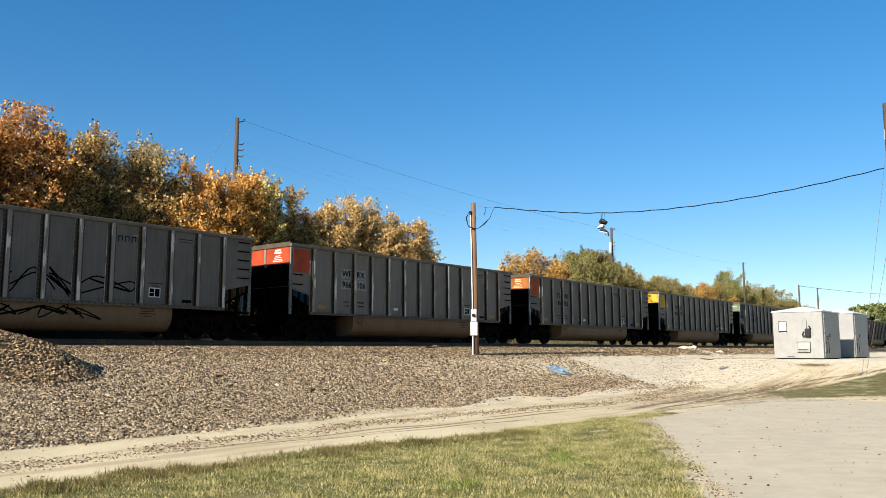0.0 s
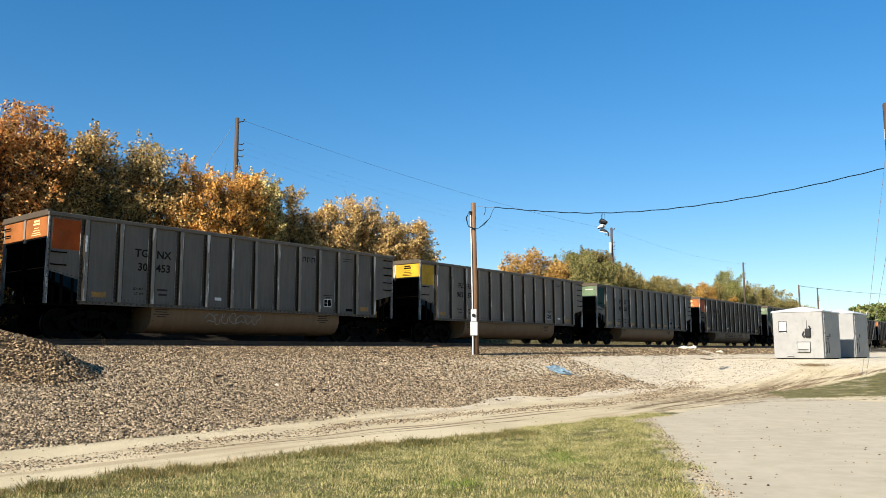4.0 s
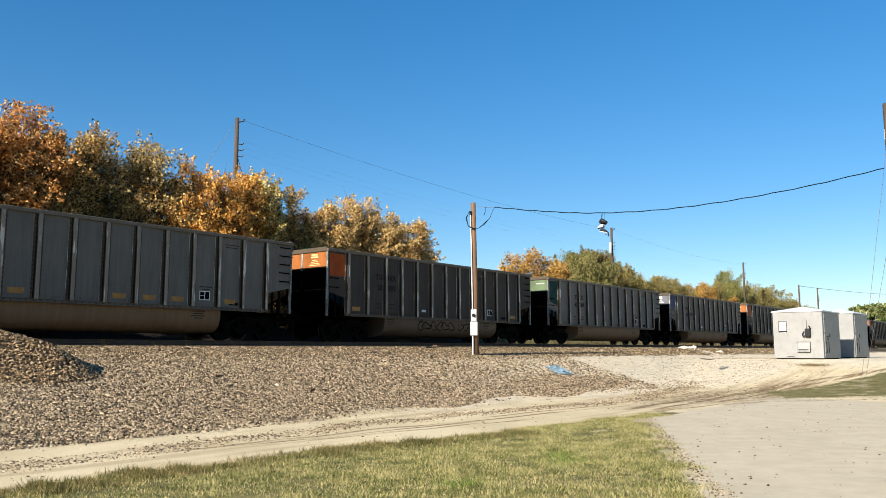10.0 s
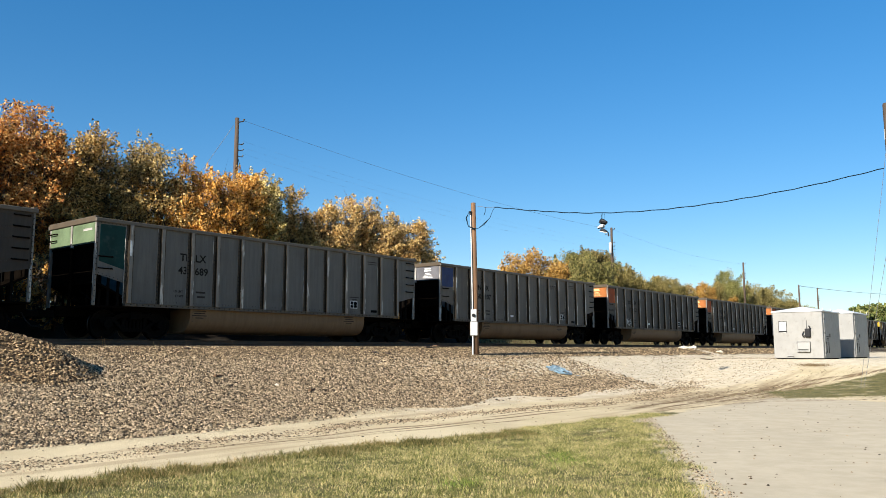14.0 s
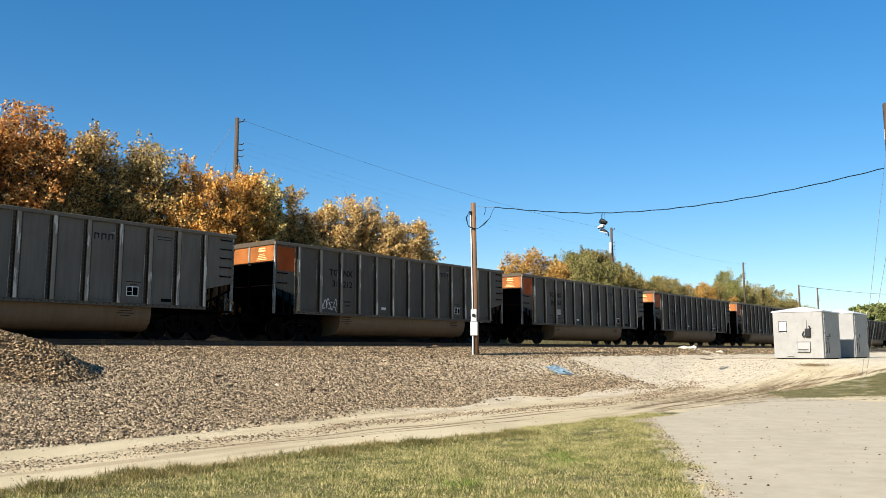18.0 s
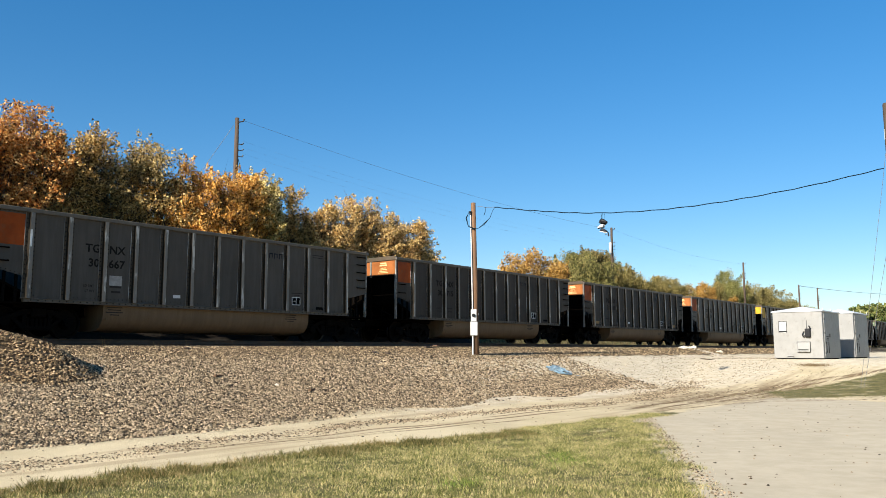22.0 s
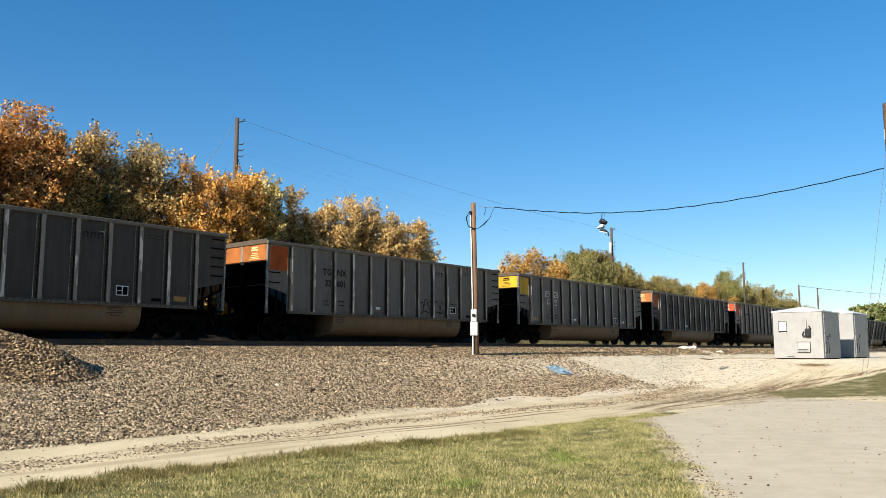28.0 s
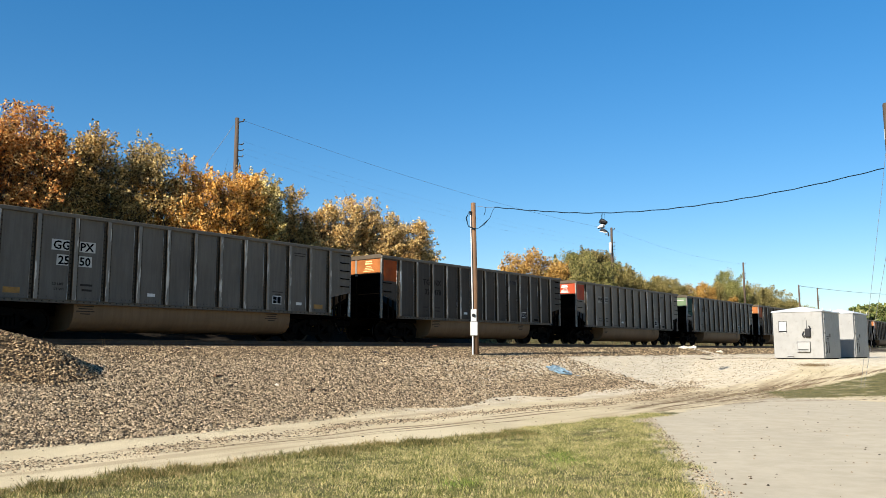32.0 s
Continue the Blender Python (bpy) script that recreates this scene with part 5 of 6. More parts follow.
def thicket():
    """Dense brush behind the tree row, one mass of leaves."""
    rng = np.random.default_rng(60)
    n = 26000
    c = np.stack([-28 + rng.random(n) * 72, 38.5 + rng.random(n) * 2.5, 1.0 + rng.random(n) ** 0.8 * 4.6], -1)
    a = rng.normal(0, 1, (n, 3))
    a /= np.linalg.norm(a, axis=1)[:, None]
    b = np.cross(a, rng.normal(0, 1, (n, 3)))
    b /= np.linalg.norm(b, axis=1)[:, None]
    v = np.stack([c - a * 0.24, c + b * 0.15, c + a * 0.24, c - b * 0.15], 1).reshape(-1, 3)
    tagged(new("thicket", mesh_np("thicket", v, np.arange(n * 4).reshape(-1, 4), LEAF["olive"])), "dense brown-green brush behind the trees", "thicket", kind="stuff")


thicket()
# thin bare-topped sapling between the wooded stretches
tree(52.6, 38.0, 5.0, 1.7, LEAF["olive_shade"], 490, "sparse sapling with few olive leaves", leaves=900, leaf=0.1, n_cl=20, spray=40, share=0.5)


# ---- poles and wires ----
def wire(name, a, b, sag, rad, mat, parent=None, label="", n=14, category="cable"):
    a, b = Vector(a), Vector(b)
    pts = []
    for i in range(n + 1):
        f = i / n
        q = a.lerp(b, f)
        q.z -= sag * 4 * f * (1 - f)
        pts.append(q)
    ob = new(name, finish(tube(pts, rad, 5), name, mat))
    if parent:
        ob.parent = parent
        return ob
    return tagged(ob, label, category)


def line_pole(x, y, h, arm=False, base=None):
    z0 = float(ground_z(x, y)) if base is None else base
    p = thing("utility_pole", pose(x, y, z0), "weathered brown wooden utility pole behind the trees", "utility pole", "poles along the track")
    part("pole", tube([(0, 0, -0.3), (0, 0, h * 0.5), (0, 0, h)], [0.17, 0.14, 0.11], 10), M_WOOD_OLD, p, smooth_shade=True)
    part("insulator", tube([(0.05, -0.1, h - 0.25), (0.32, -0.14, h - 0.15), (0.36, -0.14, h - 0.02)], [0.03, 0.03, 0.06], 8), M_GLASS_INSULATOR, p)
    for k in range(3):
        part("bracket", tube([(0.0, -0.1, h - 1.5 - 0.35 * k), (0.3, -0.16, h - 1.5 - 0.35 * k), (0.34, -0.16, h - 1.4 - 0.35 * k)], [0.025, 0.025, 0.045], 6), M_GLASS_INSULATOR, p)
    if arm:
        part("cutout_arm", tube([(0, 0, h - 0.75), (-0.42, 0.5, h - 0.7)], 0.03, 6), M_WOOD_OLD, p)
        for k in range(2):
            part("fuse_cutout", tube([(-0.2 - 0.2 * k, 0.24 + 0.24 * k, h - 0.85 + 0.3 * k), (-0.22 - 0.2 * k, 0.26 + 0.24 * k, h - 0.45 + 0.3 * k)], 0.055, 6), M_BLACK, p)
    return p


POLE_BASE = float(ground_z(26, 36))
for x, h in ((25.8, 12.65), (70.4, 11.8), (108.8, 11.6), (135.0, 10.2), (146.3, 10.4)):
    line_pole(x, 36.0, h - POLE_BASE, 60 < x < 80, POLE_BASE)
xf = tagged(new("transformer", finish(tube([(69.80, 35.86, 9.2), (69.80, 35.86, 9.24), (69.80, 35.86, 10.2), (69.80, 35.86, 10.26)], [0.1, 0.14, 0.14, 0.06], 12), "transformer", M_GREYBOX, True)), "pale can transformer on a utility pole", "transformer")
# lines along the poles
for z0, z1, sag, dy, rad in ((12.55, 11.6, 0.6, -0.14, 0.012), (11.35, 10.4, 0.7, -0.16, 0.004), (11.0, 10.05, 0.75, -0.16, 0.004), (10.65, 9.7, 0.8, -0.16, 0.004)):
    wire("power_line", (26.1, 36 + dy, z0), (70.7, 36 + dy, z1), sag, rad * (0.65 if z0 > 12 else 0.45), M_WIRE, None, "thin overhead line strung between utility poles", n=20)
    wire("power_line", (70.7, 36 + dy, z1), (109.1, 36 + dy, z1 - 0.2), sag, rad * 0.45, M_WIRE, None, "thin overhead line strung between utility poles", n=14)
wire("power_line", (135.2, 35.8, 10.0), (300.0, 30.0, 18.0), 1.2, 0.03, M_WIRE, None, "thin overhead line strung between utility poles", n=20)
wire("guy_wire", (25.6, 36, 12.2), (22.4, 38.5, 5.5), 0.0, 0.012, M_WIRE, None, "taut steel guy wire of a utility pole", n=2)
wire("guy_wire", (25.8, 36, 10.7), (26.6, 35.5, 7.5), 0.0, 0.02, M_CABLE, None, "dark cable running down a utility pole", n=2)


# ---- service pole with meters ----
def service_pole():
    x, y, z = 25.44, 19.1, -0.5
    p = thing("service_pole", pose(x, y, z), "short leaning wooden service pole with meter boxes", "utility pole")
    top = Vector((-0.08, 0.06, 6.25))
    part("pole", tube([(0, 0, -0.3), tuple(top * 0.5), tuple(top)], [0.125, 0.112, 0.098], 14), M_WOOD, p, smooth_shade=True)
    # the boxes face the yard
    f = pose(0, 0, 0, 0, 0, -53)
    bm = bmesh.new()
    box_bm(bm, -0.21, 0.02, -0.30, -0.13, 1.40, 1.88, 0.012)
    meter = part("meter_box", bm, M_GREYBOX, p, "pale grey meter box", f)
    part("meter_glass", tube([(-0.1, -0.30, 1.64), (-0.1, -0.37, 1.64)], [0.075, 0.06], 14), M_BLACK, meter)
    bm = bmesh.new()
    box_bm(bm, -0.23, 0.06, -0.29, -0.13, 0.84, 1.39, 0.012)
    box_bm(bm, -0.22, 0.05, -0.302, -0.288, 0.86, 1.37, 0.004)
    part("breaker_box", bm, M_GREYBOX, p, "pale grey breaker box", f)
    part("conduit", tube([(-0.13, -0.2, -0.05), (-0.13, -0.2, 0.86)], 0.03, 8), M_CONDUIT, p, "", f)
    part("conduit", tube([(-0.14, -0.16, 1.86), (-0.17, -0.14, 4.0), (-0.2, -0.12, 5.75)], 0.024, 8), M_CONDUIT, p, "", f)
    part("weatherhead", tube([(-0.2, -0.12, 5.72), (-0.2, -0.12, 5.86), (-0.27, -0.2, 5.84)], [0.045, 0.06, 0.03], 8), M_BLACK, p, "", f)
    for k in range(3):
        part("drip_loop", tube([(-0.27, -0.2, 5.82), (-0.36 - 0.02 * k, -0.2, 5.6), (-0.3, -0.2, 5.3 - 0.03 * k), (-0.1, -0.2, 5.18 - 0.02 * k), (0.12, -0.2, 5.17), (0.35, -0.2, 5.32 + 0.03 * k), (0.58, -0.15, 5.6), (0.72, -0.1, 5.95), (0.80, -0.05, 6.05)], 0.009, 6), M_CABLE, p, "", f)
    part("dead_end", tube([(0.05, -0.02, 6.12), (0.42, -0.05, 6.06), (0.80, -0.05, 6.06)], 0.01, 5), M_WIRE, p, "", f)
    part("hook", tube([(0.4, -0.05, 6.06), (0.39, -0.08, 5.85), (0.34, -0.1, 5.72)], 0.012, 5), M_CABLE, p, "", f)
    return p


service_pole()
CABLE = [(25.87, 18.45, 5.56), (26.5, 16.75, 5.30), (27.2, 14.85, 5.10), (28.0, 12.6, 5.06), (28.9, 10.2, 5.24), (29.9, 7.6, 5.62), (30.75, 5.15, 6.10)]
tagged(new("service_cable", finish(tube([q + Vector((0, 0, 0.012 * math.sin(i * 1.9))) for i, q in enumerate(smooth_path(CABLE, 8))], 0.018, 6), "service_cable", M_CABLE)), "thick black twisted service cable between two poles", "cable")


def shoe(name, x, y, z, turn, mat, sole, drop=0.38):
    """A laced sneaker that hangs toe down."""
    s = thing(name, pose(x, y, z, 0, 14, turn), "worn sneaker hanging by its laces from the cable", "shoe", "shoes on the cable")
    bm = bmesh.new()
    prof = [(0.0, 0.05, 0.055, 0.03), (0.06, 0.06, 0.075, 0.045), (0.14, 0.055, 0.07, 0.045), (0.22, 0.04, 0.045, 0.05), (0.29, 0.03, 0.03, 0.035)]
    rings = []
    for px, pz, hz, hy in prof:
        rings.append([bm.verts.new((px, hy * math.cos(a), pz + hz * math.sin(a))) for a in [2 * math.pi * k / 10 for k in range(10)]])
    for a, b in zip(rings, rings[1:]):
        for k in range(10):
            bm.faces.new((a[k], a[(k + 1) % 10], b[(k + 1) % 10], b[k]))
    bm.faces.new(rings[0][::-1])
    bm.faces.new(rings[-1])
    part("upper", bm, mat, s, smooth_shade=True)
    part("sole", boxes((-0.01, 0.29, -0.05, 0.05, -0.025, 0.0), bevel=0.012), sole, s)
    part("lace", tube([(0.10, 0, 0.11), (0.06, 0.01, drop * 0.6), (0.02, 0, drop)], 0.007, 5), M_CABLE, s)
    return s


shoe("shoe", 27.30, 14.48, 4.70, -50, M_BLACK, M_BLACK)
shoe("shoe", 27.26, 14.42, 4.72, -75, M_BLACK, M_BLACK)
shoe("shoe", 27.45, 14.31, 4.54, 130, M_INK_WHITE, M_BLACK, 0.52)
shoe("shoe", 27.32, 14.46, 4.36, -70, M_BLACK, M_INK_WHITE, 0.70)


def yard_pole():
    x, y = 30.955, 4.945
    z = float(ground_z(x, y))
    p = thing("yard_pole", pose(x, y, z), "tall wooden yard pole with guy wires", "utility pole")
    part("pole", tube([(0, 0, -0.3), (0, 0, 5.0), (-0.015, 0.02, 8.43 - z), (-0.015, 0.02, 8.47 - z)], [0.17, 0.15, 0.125, 0.11], 12), M_WOOD_OLD, p, smooth_shade=True)
    part("insulator", tube([(-0.06, 0.07, 8.15 - z), (-0.10, 0.115, 8.15 - z)], 0.04, 8), M_GLASS_INSULATOR, p)
    part("hook", tube([(-0.04, 0.05, 7.55 - z), (-0.1, 0.13, 7.5 - z), (-0.1, 0.13, 7.15 - z)], 0.012, 6), M_CONDUIT, p)
    part("guy_wire", tube([(0, 0.05, 9.1), (34.3 - x, 7.1 - y, 0.02)], 0.007, 5), M_WIRE, p)
    part("guy_wire", tube([(0, 0.05, 6.3), (34.35 - x, 7.0 - y, 0.02)], 0.007, 5), M_WIRE, p)


yard_pole()


# ---- white boxes ----
def equipment_box(x0, x1, y0, y1, z, h, label, full):
    b = thing("equipment_box", pose(x0, y1, z), label, "equipment box", "white boxes on the pad")
    L, W = x1 - x0, y1 - y0
    part("skid", boxes((0.05, L - 0.05, -0.25, -0.1, -0.5, 0.08), (0.05, L - 0.05, -W + 0.1, -W + 0.25, -0.5, 0.08), (0.1, 0.3, -W + 0.1, -0.1, -0.5, 0.06), bevel=0.01), M_STEEL_BLACK, b)
    part("body", boxes((0, L, -W, 0, 0.06, h), bevel=0.02), M_WHITE, b)
    # hipped lid with an overhang
    bm = bmesh.new()
    o, t, rise = 0.06, 0.05, 0.30
    lo = [bm.verts.new(q) for q in ((-o, -W - o, h + 0.003), (L + o, -W - o, h + 0.003), (L + o, o, h + 0.003), (-o, o, h + 0.003))]
    mid = [bm.verts.new((v.co.x, v.co.y, h + t)) for v in lo]
    hi = [bm.verts.new(q) for q in ((L * 0.35, -W / 2, h + t + rise), (L * 0.65, -W / 2, h + t + rise))]
    for k in range(4):
        bm.faces.new((lo[k], lo[(k + 1) % 4], mid[(k + 1) % 4], mid[k]))
    bm.faces.new(lo[::-1])
    bm.faces.new((mid[0], mid[1], hi[1], hi[0]))
    bm.faces.new((mid[1], mid[2], hi[1]))
    bm.faces.new((mid[2], mid[3], hi[0], hi[1]))
    bm.faces.new((mid[3], mid[0], hi[0]))
    part("roof", bm, M_ROOF_LIT, b)
    for lx, ly in ((0.1, -W - 0.04), (L - 0.1, -W - 0.04), (L * 0.5, -W - 0.04)):
        part("lifting_eye", tube([(lx - 0.05, ly, h + 0.06), (lx - 0.04, ly, h + 0.18), (lx + 0.04, ly, h + 0.18), (lx + 0.05, ly, h + 0.06)], 0.015, 6), M_GREYBOX, b)
    # door on the side that faces the yard
    d = part("door", boxes((0.25, min(1.5, L - 0.3), -W - 0.03, -W - 0.002, 0.16, h - 0.1), bevel=0.008), M_WHITE, b)
    for zz in (0.35, h * 0.55, h - 0.4):
        part("hinge", boxes((0.22, 0.32, -W - 0.05, -W - 0.028, zz - 0.06, zz + 0.06)), M_BLACK, d)
    part("handle", boxes((1.2, 1.3, -W - 0.07, -W - 0.028, h * 0.5 - 0.1, h * 0.5 + 0.1), bevel=0.01), M_BLACK, d)
    for lx in (0.55, 1.0):
        part("vent_slot", boxes((lx - 0.06, lx + 0.06, -W - 0.036, -W - 0.029, 0.35, 0.95)), M_STEEL_BLACK, d)
    for k, w in enumerate((0.5, 0.42, 0.5)):
        part("lettering_bar", boxes((0.8 - w / 2, 0.8 + w / 2, -W - 0.034, -W - 0.029, 1.2 - 0.09 * k, 1.25 - 0.09 * k)), M_BLACK, d)
    if full:
        sign = part("sign", boxes((-0.02, -0.002, -0.74, -0.3, 1.44, 2.08), bevel=0.004), M_GREYBOX, b)
        part("sign_face", boxes((-0.026, -0.02, -0.71, -0.33, 1.62, 2.05)), M_INK_WHITE, sign)
        part("sign_mark", tube([(-0.03, -0.60, 1.92), (-0.03, -0.48, 1.95), (-0.03, -0.46, 1.84), (-0.03, -0.56, 1.78)], 0.014, 6), M_BLACK, sign)
        part("lettering_bar", boxes((-0.03, -0.02, -0.71, -0.33, 1.47, 1.57)), M_BLACK, sign)
        part("sign_rim", boxes((-0.03, -0.02, -0.74, -0.71, 1.44, 2.08), (-0.03, -0.02, -0.33, -0.3, 1.44, 2.08), (-0.03, -0.02, -0.71, -0.33, 2.05, 2.08)), M_BLACK, sign)
        part("conduit_box", boxes((-0.1, -0.002, -1.78, -1.6, 1.5, 2.12), bevel=0.01), M_WHITE, b)
        part("receptacle", boxes((-0.2, -0.002, -1.98, -1.7, 1.2, 1.66), bevel=0.03), M_BLACK, b, "black plastic receptacle housing")
        part("hose", tube([(-0.12, -1.95, 1.62), (-0.2, -1.98, 1.74), (-0.12, -1.9, 1.8)], 0.03, 8), M_BLACK, b)
        part("hose", tube([(-0.1, -1.72, 1.3), (-0.16, -1.6, 1.22), (-0.12, -1.56, 1.34), (-0.06, -1.62, 1.5)], 0.035, 8), M_BLACK, b)
        hood = bmesh.new()
        prism(hood, [(-0.16, 0.40), (-0.002, 0.40), (-0.002, 0.92), (-0.05, 0.92)], "y", -1.9, -1.26)
        v = part("vent_hood", hood, M_WHITE, b)
        # dark rim and slats put the hood's shade into the colour
        part("vent_frame", boxes((-0.07, -0.002, -1.93, -1.23, 0.925, 0.95), (-0.05, -0.002, -1.25, -1.23, 0.38, 0.925), (-0.05, -0.002, -1.93, -1.91, 0.38, 0.925)), M_VENT_SHADE, v)
        for k in range(2):
            part("vent_slat", boxes((-0.172, -0.165, -1.84, -1.32, 0.44 + 0.075 * k, 0.47 + 0.075 * k)), M_VENT_SHADE, v)
        part("step", tube([(-0.01, -0.76, -0.02), (-0.2, -0.76, 0.0), (-0.2, -0.76, 0.14), (-0.2, -1.08, 0.14), (-0.2, -1.08, -0.02)], 0.022, 6), M_BLACK, b)
    return b


equipment_box(45.9, 49.6, 11.15, 13.72, -0.74, 2.58, "white painted steel equipment box with sign and vent", True)
equipment_box(53.0, 56.8, 11.12, 13.05, -0.74, 2.72, "white painted steel equipment box behind another", False)


# ---- small things ----
def rope_heap():
    rng = random.Random(4)
    cx, cy = 27.5, 16.55
    r = thing("rope_heap", pose(cx, cy, float(ground_z(cx, cy))), "tangled heap of blue rope on the pale ground", "rope")
    for k in range(10):
        pts = []
        ph, rx, ry = rng.uniform(0, 6.28), rng.uniform(0.14, 0.42), rng.uniform(0.12, 0.40)
        ox, oy = rng.uniform(-0.25, 0.2), rng.uniform(-0.18, 0.25)
        for i in range(26):
            a = ph + i * 0.29
            px, py = ox + rx * math.cos(a) * (1 + 0.3 * math.sin(3 * a + k)), oy + ry * math.sin(a) * (1 + 0.3 * math.cos(2 * a + 2 * k))
            pts.append((px, py, 0.02 + 0.028 * k * max(0.15, 1 - 1.6 * math.hypot(px, py)) + 0.03 * (1 + math.sin(5 * a + k)) + float(ground_z(cx + px, cy + py) - ground_z(cx, cy))))
        part("coil", tube(pts, 0.015, 6), M_ROPE, r, smooth_shade=True)
    pts = [(0.2 + 0.12 * i, -0.25 - 0.11 * i + 0.05 * math.sin(i * 1.7), 0.02 + float(ground_z(cx + 0.2 + 0.12 * i, cy - 0.25 - 0.11 * i) - ground_z(cx, cy))) for i in range(6)]
    part("loose_end", tube(pts, 0.015, 6), M_ROPE, r, smooth_shade=True)


rope_heap()


def rubble(name, x, y, n, spread, size, mat, label, seed):
    rng = np.random.default_rng(seed)
    xs, ys = x + rng.normal(0, spread, n), y + rng.normal(0, spread * 0.5, n)
    r = thing(name, pose(x, y, float(ground_z(x, y))), label, "rubble")
    for px, py in zip(xs, ys):
        bm = bmesh.new()
        bmesh.ops.create_icosphere(bm, subdivisions=1, radius=1)
        s = size * rng.uniform(0.5, 1.2)
        for v in bm.verts:
            v.co = Vector((v.co.x * s * rng.uniform(0.8, 1.5), v.co.y * s * rng.uniform(0.8, 1.2), v.co.z * s * rng.uniform(0.5, 0.8)))
        part("chunk", bm, mat, r, m=pose(px - x, py - y, float(ground_z(px, py) - ground_z(x, y)) + s * 0.3, 0, 0, rng.uniform(0, 360)))


rubble("rubble_pile", 50.4, 20.55, 13, 0.42, 0.17, M_CHALK, "broken white concrete chunks beside the track", 3)
rubble("rubble_pile", 52.6, 19.25, 4, 0.16, 0.16, M_CHALK, "broken white concrete chunks beside the track", 5)
rubble("stone", 13.3, 16.45, 1, 0.01, 0.09, M_CHALK, "single pale stone on the ballast slope", 8)


def scrap(x, y, length, turn, label, mat=M_WOOD_OLD, w=0.06):
    z = float(ground_z(x, y))
    t = thing("wood_scrap", pose(x, y, z + 0.03, 4, 3, turn), label, "wood scrap", "wood scraps on the slope")
    part("board", boxes((-length / 2, length / 2, -w, w, -0.02, 0.03), bevel=0.006), mat, t)


scrap(20.1, 19.55, 0.5, 30, "weathered brown wood scrap on the ballast")
scrap(20.5, 19.35, 0.3, 80, "weathered brown wood scrap on the ballast")
scrap(24.2, 20.4, 1.1, 12, "weathered plank beside the service pole")
scrap(25.6, 20.7, 1.9, 6, "brown timber lying beside the service pole", M_WOOD, 0.1)
scrap(44.5, 16.9, 1.6, -12, "dark weathered stick on the pale ground", M_WOOD_OLD, 0.035)
scrap(12.1, 17.3, 0.3, 15, "weathered brown wood scrap on the ballast", M_WOOD, 0.04)
scrap(14.0, 15.9, 0.3, 25, "weathered brown wood scrap on the ballast", M_WOOD, 0.04)
scrap(13.0, 20.2, 0.35, 50, "weathered brown wood scrap on the ballast")


def weed_tuft():
    rng = np.random.default_rng(31)
    n = 800
    x, y = 41.9 + rng.normal(0, 0.28, n), 10.75 + rng.normal(0, 0.38, n)
    blades("weed_tuft", x, y, rng.uniform(0.03, 0.2, n) * rng.random(n), M_WEED, "dry brown weeds beside the white box", width=0.01, lean=1.6)
    for wx, wy in ((11.6, 22.3), (11.75, 22.35), (13.3, 22.3), (14.4, 22.3), (16.2, 22.3), (9.9, 22.4)):
        n = 2
        blades("dry_stem", wx + rng.normal(0, 0.05, n), wy + rng.normal(0, 0.05, n), rng.uniform(0.2, 0.36, n), M_WEED, "pale dry stems beside the near rail", width=0.006, lean=0.3)
    n = 500
    x, y = 27 + rng.random(n) * 16, 8.2 + rng.random(n) * 1.8
    blades("dry_weed", x, y, rng.uniform(0.02, 0.05, n), M_FRINGE, "scattered low weeds between the wheel ruts", width=0.012, lean=1.2)


weed_tuft()


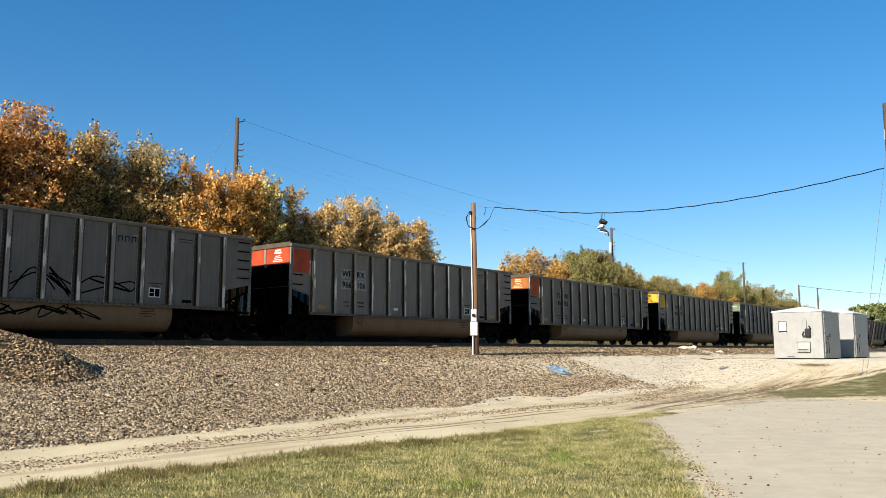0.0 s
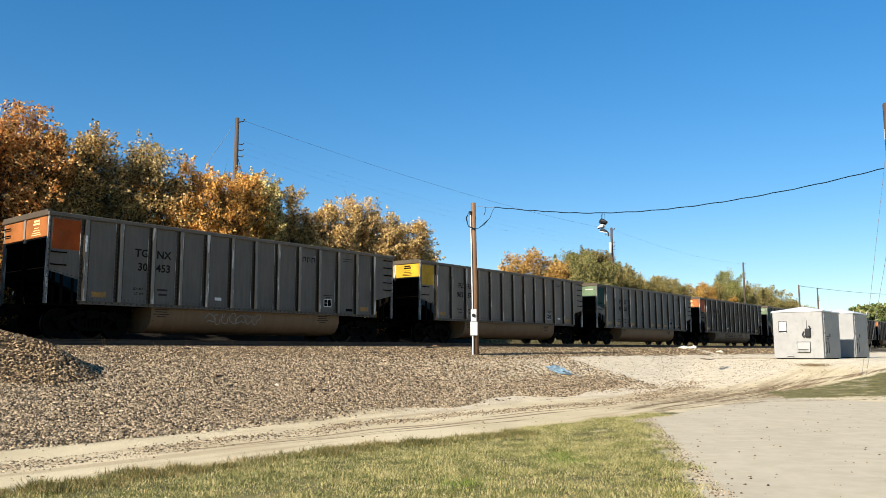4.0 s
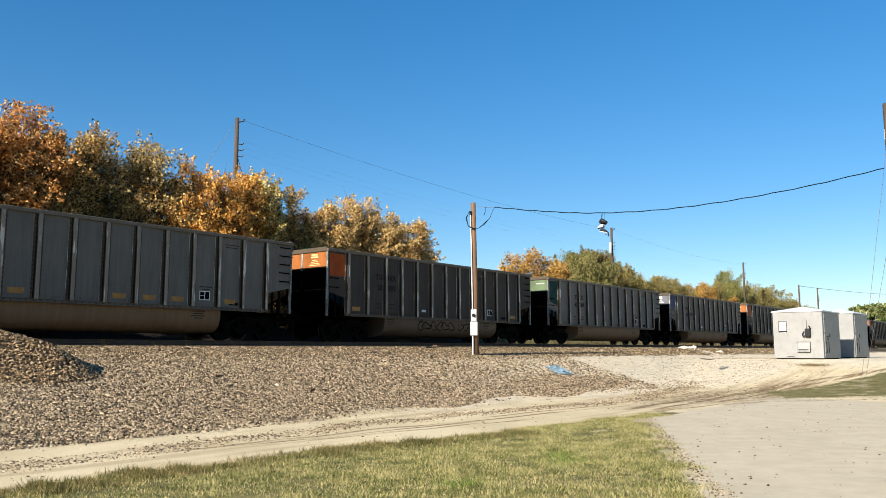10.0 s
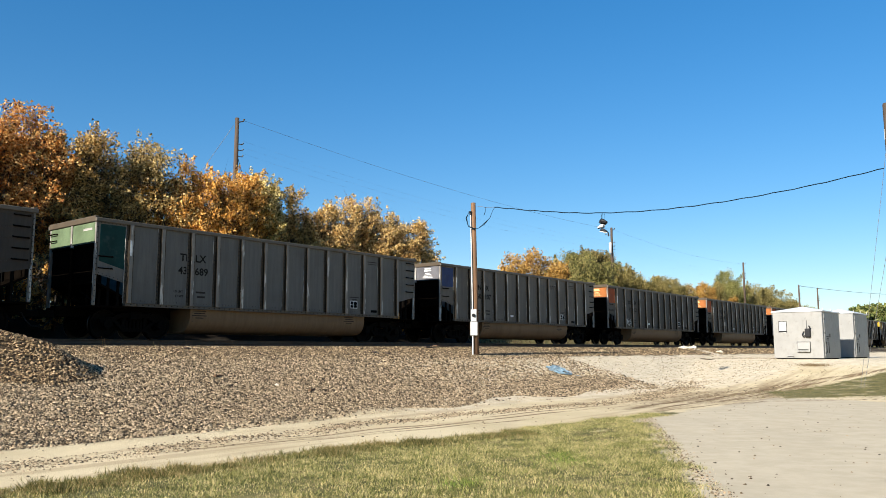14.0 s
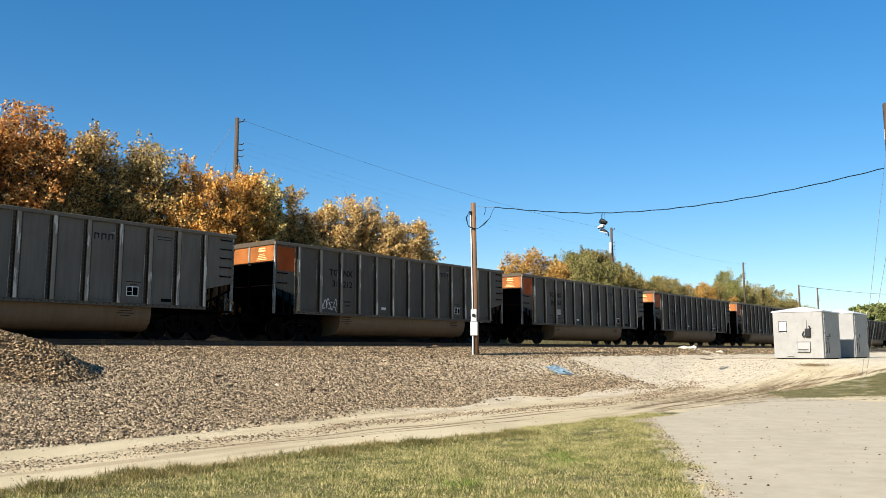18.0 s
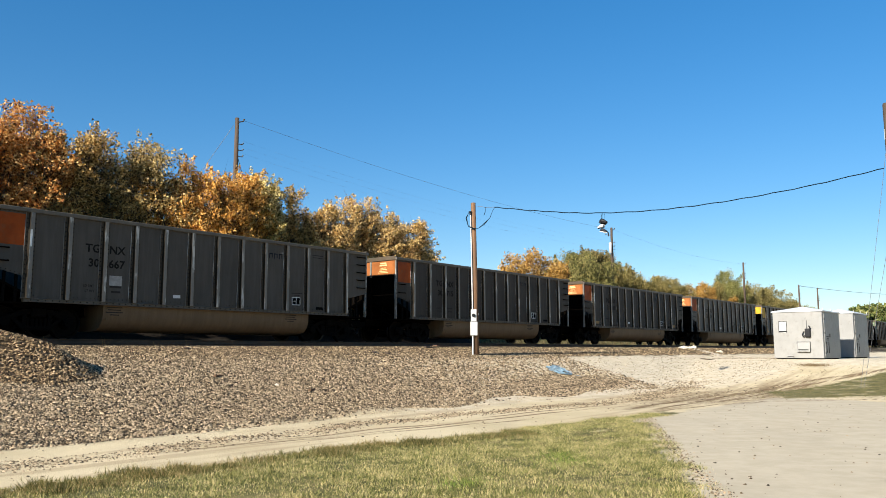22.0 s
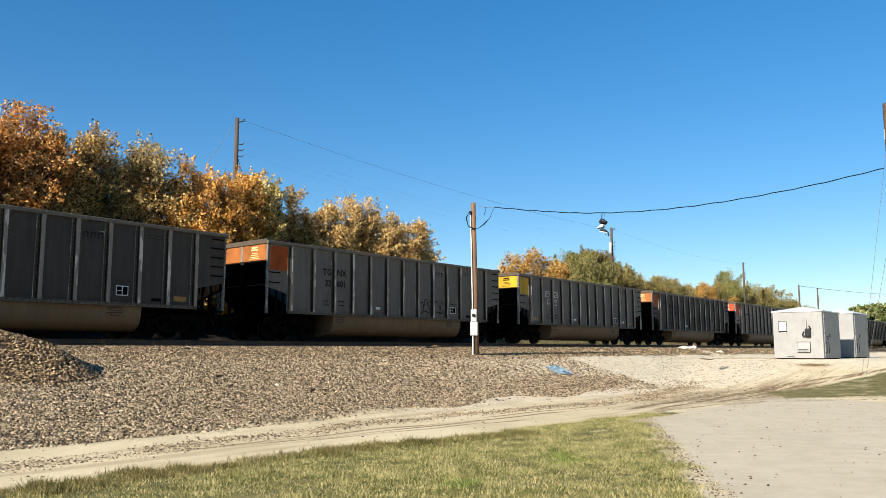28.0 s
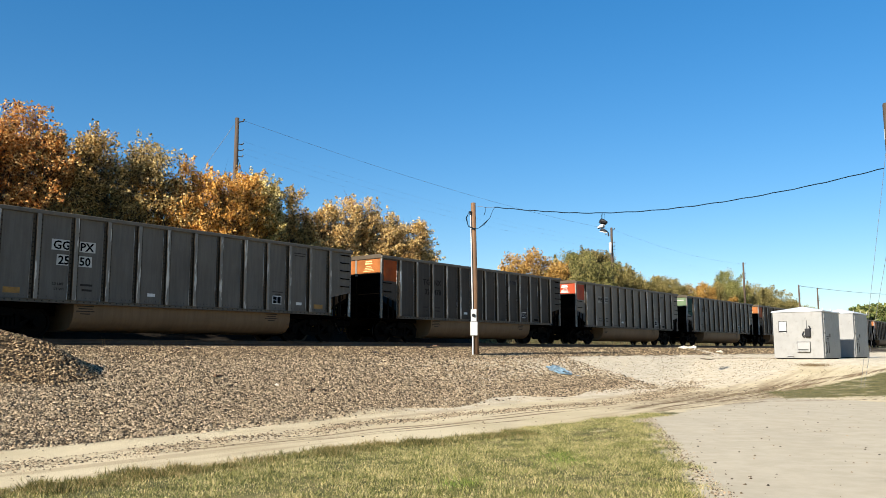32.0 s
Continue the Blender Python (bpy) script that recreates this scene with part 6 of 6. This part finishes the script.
def scattered():
    rng = np.random.default_rng(77)
    n = 10000
    x = 3 + rng.random(n) ** 1.25 * 32
    y = windrow(x) + rng.normal(0, 0.27 + 0.012 * np.maximum(0, x - 18), n) + 0.12 * np.sin(x * 1.7)
    k = rng.random(n) < 0.75 + 0.35 * np.sin(x * 2.3) * np.sin(x * 0.7 + 1)
    stones("lane_stones", x[k], y[k], rng.uniform(0.007, 0.019, k.sum()) * (1 + 0.02 * x[k]), M_BALLAST, "ridge of small stones along the earth lane")
    n = 6000
    x, y = 3 + rng.random(n) ** 1.3 * 40, 9.6 + rng.random(n) * 10
    k = (zones(x, y)["gravel"] < 0.2) & (rng.random(n) < 0.13 + (x > 26) * 0.4)
    stones("lane_stones", x[k], y[k], rng.uniform(0.008, 0.022, k.sum()) * (1 + 0.02 * x[k]), M_BALLAST, "scattered stones along the earth lane")
    # pale footpath strip of stone down the shoulder below the rubble
    n = 420
    f = rng.random(n)
    x, y = 50.75 - 0.35 * f + rng.normal(0, 0.22, n), 20.0 - 1.6 * f + rng.normal(0, 0.1, n)
    stones("spilled_stones", x, y, rng.uniform(0.03, 0.07, n), M_CHALK, "pale broken stone in a footpath strip down the shoulder", flatten=0.5)
    # dark clods and pale chips on the drive
    n = 330
    x, y = 9 + rng.random(n) * 22, 1 + rng.random(n) * 8
    k = zones(x, y)["turf"] < -0.2
    stones("stray_stones", x[k], y[k], rng.uniform(0.006, 0.02, k.sum()), M_BALLAST, "stray stones on the pale drive")
    cl = np.array([(21.8, 7.41), (17.0, 5.4), (13.4, 4.34), (23.8, 5.84), (19.3, 4.19), (17.0, 4.15), (14.6, 5.71), (14.0, 5.31), (9.9, 3.88), (10.3, 3.44), (9.7, 3.36)])
    cl = np.concatenate([cl + rng.normal(0, 0.06 + 0.3 * k, cl.shape) for k in range(4)])
    stones("clods", cl[:, 0], cl[:, 1], rng.uniform(0.006, 0.026, len(cl)), M_CLOD, "dark earth clods on the pale drive", flatten=0.5)
    n = 900
    e = rng.random(n)
    y = 2.6 + e * 5.6
    x = 8.4 + 1.745 * (y - 3.2) + 0.25 + rng.normal(0, 0.2, n)
    stones("edge_stones", x, y, rng.uniform(0.006, 0.018, n), M_BALLAST, "small stones along the lawn's edge")
    n = 2600
    x, y = 26.5 + rng.random(n) * 26, 12.6 + rng.random(n) * 7.0
    stones("pad_stones", x, y, rng.uniform(0.012, 0.032, n), M_BALLAST, "pale stones on the chalky pad")


scattered()


def motions():
    times = [i * 1.0 for i in range(33)]
    for i, c in enumerate(TRAIN):
        walk(c, [(t, pose(travel(t) + (FIRST + i) * CAR_PITCH, TRACK_Y, 0)) for t in times])
    start = travel(0)
    spin = [(k / 10, -(start - travel(k / 10)) / 0.457) for k in range(321)]
    for c in TRAIN:
        for tr in c.children:
            if tr.name.split(".")[0] != "truck":
                continue
            for ws in tr.children:
                if ws.name.split(".")[0] == "wheelset":
                    x = ws.location.x
                    walk(ws, [(t, pose(x, 0, 0.457, 0, math.degrees(a), 0)) for t, a in spin])


motions()
